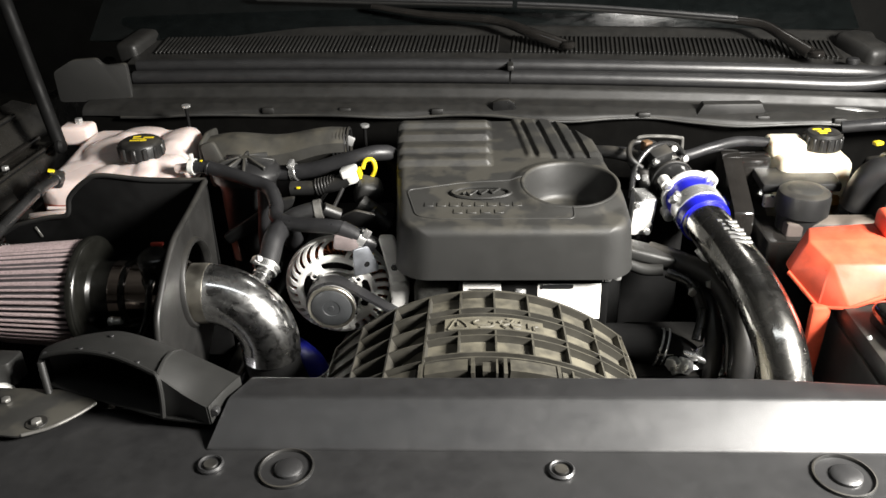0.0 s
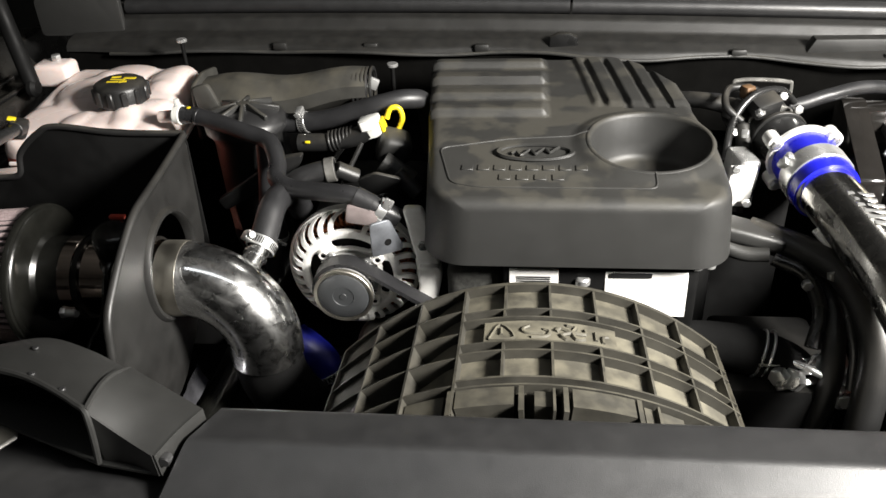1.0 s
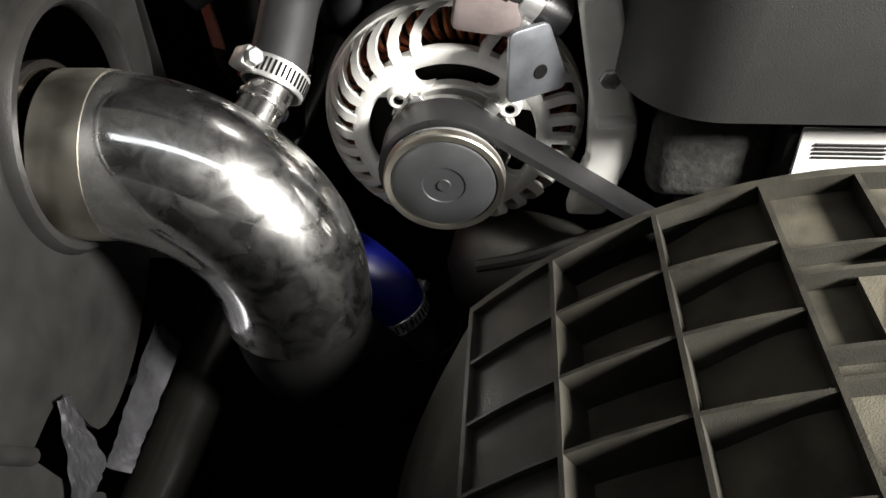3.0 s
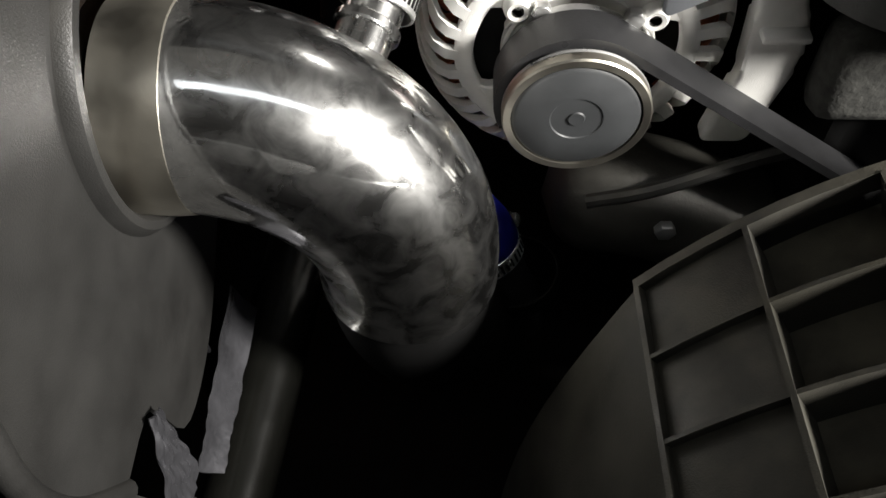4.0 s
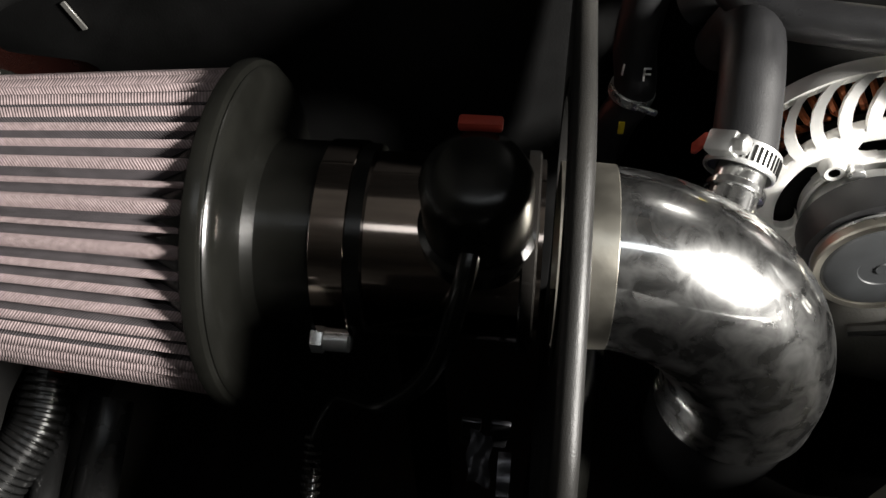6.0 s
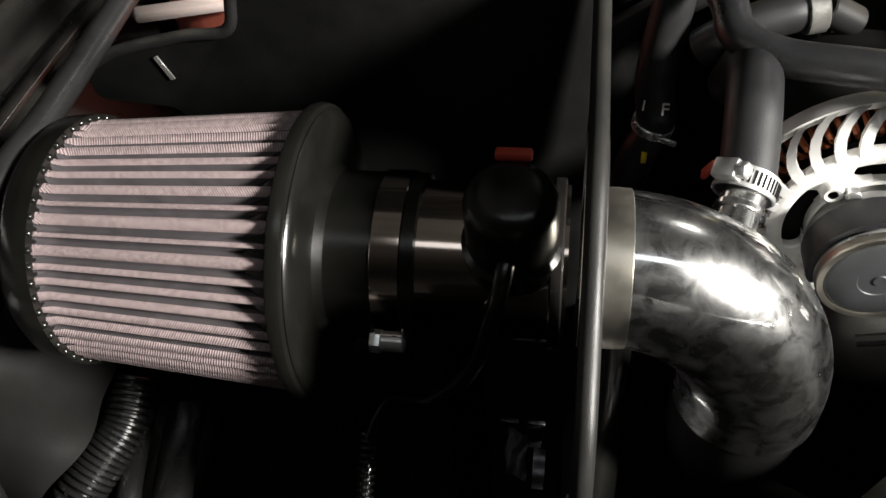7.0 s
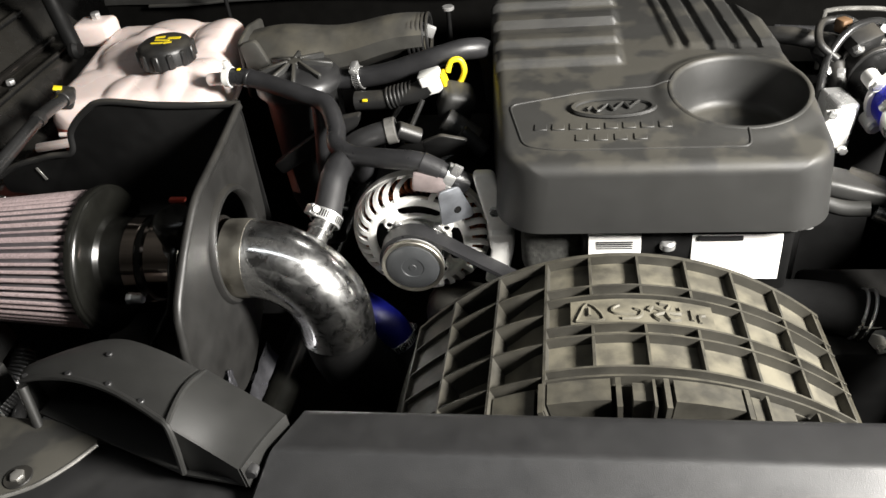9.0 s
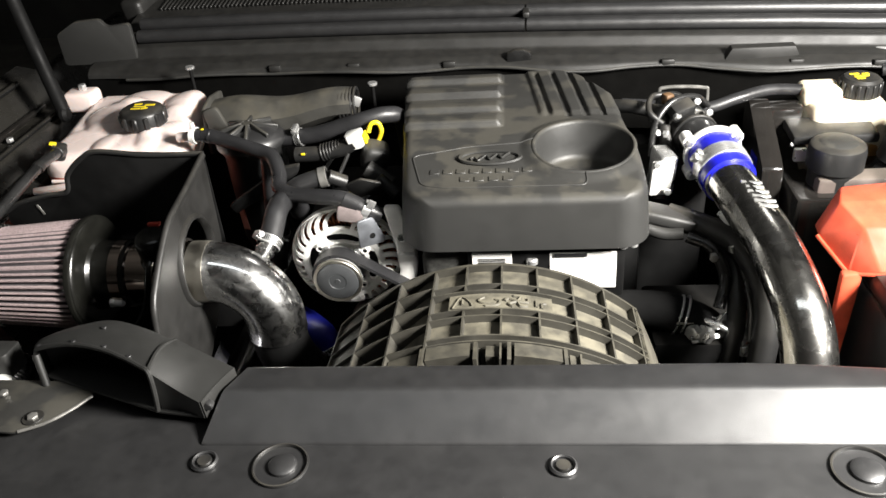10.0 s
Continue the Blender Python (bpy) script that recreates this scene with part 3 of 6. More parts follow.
    part("bolt", hexagon(0.0055, 0.004, pose(-0.389, 0.602, 1.115)), DULLALLOY, tab)
    part("washer", disc((-0.389, 0.602, 1.1155), 0.0105, 0.0015, "z", 0.0004), PLASTIC, tab)
    part("bolt", hexagon(0.005, 0.004, pose(-0.438, 0.636, 1.115)), DULLALLOY, tab)


scoop()
# cover
def engine_cover():
    ob = thing("engine_cover", "dusty black plastic engine cover with a round filler recess", "engine cover", at=(0.1, 1.1, 1.08))
    y0, y1, rc = 0.921, 1.325, 0.045

    def lim(y):
        xl = -0.052 + (y - y0) * -0.085
        xr = 0.257 - max(0, y - 1.0) * 0.09 - max(0, y - 1.21) * 0.38
        for e in (y - y0, y1 - y):
            if e < rc:
                k = rc - math.sqrt(max(0, rc * rc - (rc - e) ** 2))
                xl, xr = xl + k, xr - k
        return xl, xr

    def top(x, y):
        z = 1.1685 + 0.012 * smooth(0.93, 1.10, y) - 0.004 * smooth(1.25, 1.34, y)
        # four overlapping gills at the back
        if x < 0.075 and y > 1.09:
            k = max(t for t in (1.09, 1.105, 1.155, 1.212, 1.270) if y >= t)
            if k > 1.1:
                step = smooth(k, k + 0.005, y) * (1 - 0.95 * smooth(k + 0.012, k + 0.058, y))
                z += 0.010 * step * smooth(0.076, 0.066, x)
        # four long flutes beside the filler recess
        if y > 1.135:
            for i, xf in enumerate((0.142, 0.168, 0.194, 0.218)):
                xx = xf - 0.10 * (y - 1.135)
                w = abs(x - xx)
                z -= 0.005 * smooth(0.0048, 0.0025, w) * smooth(1.135 - 0.01 * i, 1.15 - 0.01 * i, y) * smooth(1.315, 1.30, y)
            z += 0.004 * smooth(0.126, 0.132, x + 0.10 * (y - 1.135)) * smooth(1.135, 1.15, y)
        # filler recess
        d = math.hypot(x - 0.182, y - 1.040)
        return z + 0.005 * smooth(0.088, 0.069, d)

    nx, ny = 150, 190
    bm = bmesh.new()
    rows = []
    for j in range(ny + 1):
        t = j / ny
        y = y0 + (y1 - y0) * (t if t > 0.1 else (t / 0.1) ** 1.6 * 0.1)
        xl, xr = lim(y)
        row = []
        for i in range(nx + 1):
            s = i / nx
            s = s + 0.02 * math.sin(2 * math.pi * s) * -1
            x = xl + (xr - xl) * s
            e = min(x - xl, xr - x, (y - y0) * 1.0, y1 - y)
            roll = 0.013
            drop = roll - math.sqrt(max(0, roll ** 2 - (roll - min(e, roll)) ** 2))
            row.append(bm.verts.new((x, y, top(x, y) - drop)))
        rows.append(row)
    for j in range(ny):
        for i in range(nx):
            c = (rows[j][i].co + rows[j + 1][i + 1].co) / 2
            if math.hypot(c.x - 0.182, c.y - 1.040) > 0.0655:
                bm.faces.new((rows[j][i], rows[j][i + 1], rows[j + 1][i + 1], rows[j + 1][i]))
    for v in [v for v in bm.verts if not v.link_faces]:
        bm.verts.remove(v)
    rim = [e for e in bm.edges if len(e.link_faces) == 1 and math.hypot(e.verts[0].co.x - 0.182, e.verts[0].co.y - 1.040) > 0.072]
    r = bmesh.ops.extrude_edge_only(bm, edges=rim)
    low = [g for g in r["geom"] if isinstance(g, bmesh.types.BMVert)]
    for v in low:
        v.co.z = 1.095
        v.co.x += 0.005 * (1 if v.co.x > 0.1 else -1)
        v.co.y += 0.004 * (1 if v.co.y > 1.1 else -1)
    part("body", bm, COVER, ob, angle=60)

    def bowl(u, v):
        prof = ((0.0700, -0.0012), (0.0685, 0.0008), (0.0665, 0.0014), (0.0645, 0.0006), (0.0630, -0.0025), (0.0600, -0.030), (0.0585, -0.044), (0.0560, -0.049), (0.0500, -0.050), (0.0, -0.050))
        r, h = prof[round(v * 9)]
        a = 2 * math.pi * u
        return Vector((0.182 + r * math.cos(a), 1.040 + r * math.sin(a), top(0.182 + 0.070 * math.cos(a), 1.040 + 0.070 * math.sin(a)) * (1 - v * v) + 1.179 * v * v + h))
    part("filler_recess", sheet(bowl, 96, 9), COVER, ob, "round recess for the oil filler", angle=70)
    # fine raised line round the badge field
    line = round_line([(0.118, 1.058), (0.030, 1.050), (-0.047, 1.030), (-0.030, 0.960), (0.000, 0.9515), (0.181, 0.9505), (0.180, 0.982)], 0.010, 5)
    pts = []
    for (xa, ya), (xb, yb) in zip(line, line[1:]):
        n = max(1, int(math.hypot(xb - xa, yb - ya) / 0.006))
        pts += [(xa + (xb - xa) * k / n, ya + (yb - ya) * k / n) for k in range(n)]
    part("raised_line", tube([(x, y, top(x, y) + 0.0002) for x, y in pts], 0.0012, 1, 8), COVER, ob)
    # oval badge, drawn as plain shapes
    m = pose(0.058, 1.018, 1.1765, 4, 0, 0)
    bm = bmesh.new()
    n = 40
    for a, b in ((1.0, 0.86), ):
        o = [(0.043 * math.cos(2 * math.pi * k / n), 0.0185 * math.sin(2 * math.pi * k / n)) for k in range(n)]
        q = [(x * a * 0.88, y * 0.80) for x, y in o]
        vo = [bm.verts.new(m @ Vector((x, y, 0.0002))) for x, y in o]
        vt = [bm.verts.new(m @ Vector((x * 0.97, y * 0.95, 0.0028))) for x, y in o]
        vi = [bm.verts.new(m @ Vector((x, y, 0.0022))) for x, y in q]
        vb = [bm.verts.new(m @ Vector((x * 0.98, y * 0.98, 0.0002))) for x, y in q]
        for k in range(n):
            j = (k + 1) % n
            bm.faces.new((vo[k], vo[j], vt[j], vt[k]))
            bm.faces.new((vt[k], vt[j], vi[j], vi[k]))
            bm.faces.new((vi[k], vi[j], vb[j], vb[k]))
    badge = part("badge", bm, COVER, ob)
    part("badge_mark", tube([m @ Vector((-0.026 + 0.0052 * k, 0.0055 * math.sin(k * 2.1) + 0.001 * k - 0.004, 0.0008)) for k in range(11)], 0.0017, 5, 6), COVER, badge)
    for row, (yy, xs, h) in enumerate(((0.990, [-0.018 + 0.0172 * k for k in range(8)], 0.0110), (0.971, [0.022 + 0.0185 * k for k in range(4)], 0.0110))):
        for k, x in enumerate(xs):
            z = top(x, yy)
            bm = box((0.0125, h, 0.0030), pose(x + 0.004, yy, z - 0.0002, 3, 0, 0), 0.0006, 1)
            part("lettering_bar", bm, COVER, ob)
    return ob


engine_cover()

eng = thing("engine_block", "dark engine block and timing cover under the plastic cover", "engine", at=(0.1, 1.15, 0.62))
part("block", box((0.32, 0.34, 0.46), pose(0.1, 1.17, 0.86), 0.012), DARKSTEEL, eng)
part("front_case", box((0.25, 0.05, 0.32), pose(0.105, 0.984, 0.92), 0.01), DARKSTEEL, eng)
part("label_carrier", box((0.205, 0.028, 0.085), pose(0.128, 0.949, 1.048), 0.006), DARKSTEEL, eng)
part("sound_pad", box((0.070, 0.028, 0.055), pose(-0.002, 0.962, 1.045), 0.012, 3), material("felt_pad", (0.03, 0.03, 0.027), 0.95, var=0.6, scale=160, bump=0.9, bscale=320), eng, "speckled dark felt pad")
lb = part("sticker", box((0.052, 0.002, 0.038), pose(0.058, 0.934, 1.062, -4, 0, 0), 0.0006, 1), PAPER, eng, "white printed sticker")
for k in range(4):
    part("print_bar", box((0.036, 0.0012, 0.0011), pose(0.058, 0.9330, 1.0715 - 0.0026 * k, -4, 0, 0), 0), PANEL, lb)
part("print_block", box((0.030, 0.0012, 0.0045), pose(0.058, 0.9336, 1.0525, -4, 0, 0), 0), PANEL, lb)
lb = part("sticker", box((0.086, 0.002, 0.055), pose(0.176, 0.934, 1.052, -4, 0, 0), 0.0006, 1), PAPER, eng, "blank white sticker")
part("print_bar", box((0.042, 0.0012, 0.005), pose(0.160, 0.9328, 1.0755, -4, 0, 0), 0), PANEL, lb)
part("cover_bolt", disc((0.110, 0.936, 1.066), 0.008, 0.010, "z", 0.002), STEEL, eng)
part("cover_bolt", disc((0.226, 0.938, 1.088), 0.007, 0.012, "z", 0.002), STEEL, eng)
part("cover_bolt", disc((0.240, 0.94, 1.088), 0.006, 0.012, "z", 0.002), STEEL, eng)

# shroud
def fan_shroud():
    ob = thing("fan_shroud", "dusty plastic fan shroud shaped like a ribbed tyre tread", "fan shroud", at=(0.06, 0.78, 0.8))
    xc, R, deep = 0.06, 0.285, 0.0095

    def at(th, y, lift):
        y -= 0.024 * (th / 0.735) ** 2 * (y - 0.68) / 0.19
        zc = 1.118 - 0.09 * (y - 0.75) - R
        return Vector((xc + (R + lift) * math.sin(th), y, zc + (R + lift) * math.cos(th)))

    def bar(t0, t1, ya, yb, l0, l1, n=None):
        """A piece of rib between two angles, two depths and two heights."""
        n = n or max(1, int(abs(t1 - t0) / 3))
        bm = bmesh.new()
        cols = []
        for i in range(n + 1):
            th = radians(t0 + (t1 - t0) * i / n)
            cols.append([bm.verts.new(at(th, y, l)) for y, l in ((ya, l0), (ya, l1), (yb, l1), (yb, l0))])
        for a, b in zip(cols, cols[1:]):
            for k in range(4):
                j = (k + 1) % 4
                bm.faces.new((a[k], a[j], b[j], b[k]))
        bm.faces.new(cols[0])
        bm.faces.new(cols[-1][::-1])
        return bm
    step, c0 = 8.5, 2.6
    place = {-5: -5.27, -4: -4.19, -3: -3.02, -2: -1.93}
    lo, hi = c0 - 5.30 * step, c0 + 4.15 * step

    def floor(a):
        """Depth of the pockets, more than twice as deep round the shaded shoulder."""
        return deep + 0.014 * smooth(-14, -24, a)
    part("arch", sheet(lambda u, v: at(radians(lo + (hi - lo) * u), 0.706 + 0.165 * v, -floor(lo + (hi - lo) * u)), 70, 12, thick=0.003), SHROUD, ob)
    part("front_step", sheet(lambda u, v: at(radians(lo + (hi - lo) * u), 0.668 + 0.040 * v, -0.040), 60, 4, thick=0.003), PLASTIC, ob)
    part("front_riser", bar(lo, hi, 0.7035, 0.7065, -0.042, -deep), RIB, ob)
    rings = (0.8695, 0.8225, 0.8085, 0.7695, 0.7555, 0.7170, 0.7065)
    mid = c0 + place[-2] * step
    for y in rings:
        w = 0.005 if y > 0.86 else 0.0022
        part("ring_rib", bar(lo if y > 0.86 else mid, hi, y - w / 2, y + w / 2, -deep, 0.0), RIB, ob)
    for y in (0.829, 0.790, 0.7515, 0.711):
        part("ring_rib", bar(lo, mid, y - 0.001, y + 0.001, -deep - 0.014, 0.0), RIB, ob)
    for k in range(-5, 5):
        a = c0 + step * place.get(k, k)
        if k <= -2:
            part("cross_rib", bar(a - 0.22, a + 0.22, 0.674, 0.8670, -deep - 0.014, 0.0004, 1), RIB, ob)
            continue
        for ya, yb in ((0.8240, 0.8670), (0.8100, 0.8210), (0.7710, 0.8070), (0.7570, 0.7680), (0.7185, 0.7540), (0.674, 0.7030)):
            if 0.765 < ya < 0.80 and -1 <= k <= 1:
                continue
            if ya < 0.68 and k in (-1, 1):
                continue
            part("cross_rib", bar(a - 0.22, a + 0.22, ya, yb, -deep if ya > 0.7 else -0.04, -0.0004, 1), RIB, ob)
    # the outermost row of pockets is shallow
    part("edge_floor", bar(lo, c0 + place[-4] * step, 0.7080, 0.8680, -deep, -0.0045), RIB, ob)
    # raised warning plate with its pictograms
    plate = part("warning_plate", bar(c0 - 1.43 * step, c0 + 1.38 * step, 0.7725, 0.8055, -deep, -0.003), SHROUD, ob)

    def mark(name, pts, r=0.0014):
        part(name, tube([at(radians(-6.3 + 0.66 * (a + 10)), y, -0.0026) for a, y in pts], r, 3, 6), SHROUD, plate)
    mark("triangle_sign", [(-13.5, 0.7772), (-10.5, 0.7999), (-6.5, 0.7772), (-13.5, 0.7772)])
    mark("stroke", [(-10.2, 0.7930), (-10.1, 0.7829)], 0.0018)
    mark("arrow", [(-2.5, 0.7952), (-4.2, 0.7909), (-3.6, 0.7851), (1.2, 0.7837)], 0.0018)
    mark("arrow", [(1.5, 0.7909), (3.0, 0.7873), (2.0, 0.7793), (-2.0, 0.7779)], 0.0018)
    for k in range(5):
        b = radians(72 * k)
        mark("fan_blade", [(9.0, 0.7880), (9.0 + 3.6 * math.cos(b), 0.7880 + 0.010 * math.sin(b)), (9.0 + 4.4 * math.cos(b + 0.6), 0.7880 + 0.012 * math.sin(b + 0.6))], 0.0022)
    mark("glyph", [(15.5, 0.7808), (15.5, 0.7937)], 0.0018)
    mark("glyph", [(17.5, 0.7793), (17.5, 0.7880), (19.0, 0.7909)], 0.0018)
    # broken teeth on the front edge
    for a, w, ya, yb, l in ((-19, 7, 0.672, 0.7045, -0.004), (-8.5, 9.5, 0.680, 0.7045, 0.0), (1.0, 3, 0.684, 0.7045, -0.005), (10.5, 10, 0.680, 0.7045, 0.0), (21, 7, 0.672, 0.7045, -0.005)):
        part("tooth", bar(a - w / 2, a + w / 2, ya, 0.7030, -0.040, l), RIB, ob)
    for a in (-14.2, -2.6, 4.4, 16.2):
        part("tooth_wall", bar(a - 0.4, a + 0.4, 0.672, 0.7030, -0.04, 0.001), RIB, ob)
    # plain skirts at both ends and the rear shoulder
    for s in (-1, 1):
        def skirt(u, v, s=s):
            p = at(radians((lo if s < 0 else hi)), 0.668 + 0.203 * u, -0.004)
            return Vector((p.x + s * (0.050 * v + 0.012 * math.sin(v * 3)), p.y - 0.03 * v, p.z - 0.20 * v))
        part("skirt", sheet(skirt, 14, 10, thick=0.003), RIB if s < 0 else SHROUD, ob)
    part("rear_wall", sheet(lambda u, v: at(radians(lo + (hi - lo) * u), 0.8725 + 0.004 * v, -0.002 - 0.16 * v), 40, 2, thick=0.002), PLASTIC, ob)
    part("front_wall", sheet(lambda u, v: at(radians(lo + (hi - lo) * u), 0.668, -deep - 0.2 * v), 40, 2, thick=0.002), PLASTIC, ob)
    return ob


fan_shroud()

# shield
def heat_shield():
    ob = thing("heat_shield", "satin black steel heat shield with a round pipe hole", "heat shield", at=(-0.315, 0.88, 0.96))
    cy, cz, rh = 0.879, 1.116, 0.053
    outline = round_line([(0.976, 1.216), (0.900, 1.206), (0.836, 1.200), (0.793, 1.177), (0.748, 1.145), (0.734, 1.098), (0.738, 1.066), (0.760, 1.029), (0.790, 1.037), (0.803, 0.979), (0.835, 0.976), (0.866, 0.985), (0.910, 1.018), (0.967, 1.088)], 0.016, 6, True)

    def reach(a):
        """Distance from the hole's centre to the outline in direction a."""
        d = Vector((math.cos(a), math.sin(a)))
        best = 9.0
        for i in range(len(outline)):
            p, q = Vector(outline[i - 1]) - Vector((cy, cz)), Vector(outline[i]) - Vector((cy, cz))
            e = q - p
            den = d.x * e.y - d.y * e.x
            if abs(den) < 1e-9:
                continue
            s = (p.x * e.y - p.y * e.x) / den
            t = (p.x * d.y - p.y * d.x) / den
            if s > 0 and -1e-6 <= t <= 1 + 1e-6:
                best = min(best, s)
        return best
    n, nr = 120, 8

    def px(y, z):
        """The plate leans and curls a little towards the alternator at its front."""
        return -0.312 - 0.004 * smooth(1.05, 0.98, z)
    bm = bmesh.new()
    skins = []
    for off in (0.0, -0.003):
        g = []
        for k in range(n):
            a = 2 * math.pi * k / n
            R = reach(a)
            g.append([bm.verts.new((px(cy + r * math.cos(a), cz + r * math.sin(a)) + off, cy + r * math.cos(a), cz + r * math.sin(a))) for r in (rh + (R - rh) * i / nr for i in range(nr + 1))])
        skins.append(g)
        for k in range(n):
            for i in range(nr):
                j = (k + 1) % n
                bm.faces.new((g[k][i], g[j][i], g[j][i + 1], g[k][i + 1]))
    for i in (0, nr):
        for k in range(n):
            j = (k + 1) % n
            bm.faces.new((skins[0][k][i], skins[0][j][i], skins[1][j][i], skins[1][k][i]))
    part("plate", bm, SHIELD, ob)
    part("hole_lip", lathe([(rh - 0.001, -0.004), (rh - 0.001, 0.003), (rh + 0.001, 0.0055), (rh + 0.004, 0.005), (rh + 0.0065, 0.001), (rh + 0.0065, -0.004)], along_x(-0.312, cy, cz), 56), SHIELD, ob, "folded lip round the pipe hole")
    edge = round_line([(0.975, 1.2155), (0.900, 1.2055), (0.836, 1.1995), (0.793, 1.1765), (0.748, 1.1445), (0.735, 1.098), (0.739, 1.066), (0.760, 1.030)], 0.016, 4)
    part("edge_trim", tube([(px(y, z) - 0.001, y, z) for y, z in edge], 0.0042, 2, 12), SHIELD, ob, "rolled edge of the plate")
    # torn foil tail below
    def foil(u, v):
        """Tape folded along the lower edge, creased at uneven steps."""
        crease = 0.0004 * math.sin(17 * u + 4 * v) + 0.0003 * math.sin(41 * u * u + 9 * v)
        return Vector((-0.3085 + crease + 0.006 * v * v, 0.874 - 0.086 * u + 0.005 * v, 0.988 - 0.012 * u - v * (0.028 - 0.014 * u)))

    def crumple(u, v):
        """A torn, crumpled corner beside the slit."""
        y, z = 0.789 - 0.030 * v * (0.2 + u), 1.034 - 0.056 * u + 0.004 * v
        return Vector((-0.3085 + 0.0006 * math.sin(23 * u + 11 * v) + 0.0005 * math.sin(37 * v - 8 * u), y, z))
    part("foil_tail", sheet(foil, 40, 12, thick=0.0008), FOIL, ob, "creased foil tape")
    part("foil_crumple", sheet(crumple, 26, 16, thick=0.0008), FOIL, ob, "crumpled foil tape")
    part("lower_tab", slab(round_line([(0.736, 1.066), (0.760, 1.029), (0.772, 0.980), (0.786, 0.955), (0.735, 0.93), (0.700, 1.0)], 0.006, 3, True), 0.0015, pose(-0.3155, 0, 0) @ SIDE, 0.0004), SHIELD, ob)
    # the rear plate behind the filter
    back = round_line([(-0.313, 1.216), (-0.455, 1.224), (-0.474, 1.219), (-0.506, 1.192), (-0.516, 1.165), (-0.545, 1.160), (-0.59, 1.150), (-0.615, 1.135), (-0.615, 1.115), (-0.56, 1.11), (-0.56, 0.93), (-0.313, 0.93)], 0.012, 4, True)
    part("back_plate", slab(back, 0.003, FRONT @ pose(0, 0, -0.982), 0.001), DARKSTEEL, ob)
    part("back_trim", tube([(-0.313, 0.979, 1.216), (-0.39, 0.979, 1.217), (-0.455, 0.979, 1.224), (-0.480, 0.979, 1.215), (-0.506, 0.979, 1.192), (-0.516, 0.979, 1.166), (-0.545, 0.979, 1.161), (-0.59, 0.979, 1.150), (-0.615, 0.979, 1.137)], 0.0036, 8, 10), PLASTIC, ob)
    part("chalk_mark", box((0.0032, 0.0012, 0.017), pose(-0.562, 0.9778, 1.140, 0, -22, 0), 0.0003, 1), DULLALLOY, ob, "worn pale paint stroke")
    part("stay", box((0.03, 0.03, 0.34), pose(-0.40, 0.975, 0.79), 0.004), DARKSTEEL, ob)
    for x in (-0.353, -0.337):
        part("foot_tab", box((0.011, 0.003, 0.045), pose(x, 0.868, 0.950, 12, 4, 0), 0.001), FOIL, ob)


heat_shield()

# intake
AY, AZ = 0.874, 1.102
el = thing("intake_elbow", "polished aluminium intake elbow with a small hose branch", "pipe", at=(-0.25, 0.87, 0.9))


def bend(a, rb=0.074):
    """Centre line of the elbow at a degrees."""
    return Vector((-0.297 + rb * math.sin(radians(a)), AY - 0.006 * a / 90, AZ - rb * (1 - math.cos(radians(a)))))


line = [bend(a) for a in range(0, 91, 5)] + [bend(90) + Vector((0, 0, -0.008)), bend(90) + Vector((0, 0, -0.016))]
part("pipe", tube(line, 0.0385, seg=56, straight=True), CHROME, el)
part("sleeve", lathe([(0.0385, -0.316), (0.0392, -0.316), (0.0394, -0.3), (0.0390, -0.2935), (0.0380, -0.293)], along_x(0, AY, AZ), 56), SLEEVE, el, "brushed aluminium sleeve")
w = bend(90)
part("lower_hose", tube([w + Vector((0, 0, -0.004)), w + Vector((0.0, 0.006, -0.05)), w + Vector((0.008, 0.03, -0.11)), w + Vector((0.02, 0.08, -0.18)), (-0.19, 1.02, 0.74)], 0.0365, 8, 40), DARKSTEEL, el, "black rubber hose below the elbow")
b0, b1 = Vector((-0.246, 0.892, 1.092)), Vector((-0.231, 0.934, 1.109))
br = part("branch", tube([b0, b0.lerp(b1, 0.5), b1], 0.0115, 4, 24), CHROME, el)
part("branch_bead", ring(0.0115, 0.0135, 0.004, along(b0.lerp(b1, 0.55), b1)), CHROME, br)

fl = thing("air_filter", "pink pleated cotton cone air filter with black rubber ends", "air filter", at=(-0.5, AY, 1.03))


def pleats():
    bm = bmesh.new()
    n, m = 52, 14
    prof = []
    for i in range(m + 1):
        t = i / m
        x = -0.570 + 0.1245 * t
        R = 0.0632 + 0.0090 * t
        d = 0.0085 * smooth(0, 0.06, t)
        prof.append((x, R, d))
    rings = []
    for x, R, d in prof:
        row = []
        for k in range(n * 4):
            ph = k % 4
            r = (R, R - d * 0.35, R - d, R - d * 0.35)[ph]
            th = 2 * math.pi * (k / (n * 4) + 0.0022 * math.sin((k // 4) * 2.7))
            row.append(bm.verts.new((x, AY + r * math.sin(th), AZ + r * math.cos(th))))
        rings.append(row)
    for a, b in zip(rings, rings[1:]):
        for k in range(n * 4):
            j = (k + 1) % (n * 4)
            bm.faces.new((a[k], a[j], b[j], b[k]))
    return bm


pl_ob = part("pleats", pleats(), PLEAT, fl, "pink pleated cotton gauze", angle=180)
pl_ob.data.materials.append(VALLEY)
# valley faces take the darker gauze, with the shade of the folds coloured in
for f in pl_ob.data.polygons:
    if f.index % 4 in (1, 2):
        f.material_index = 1
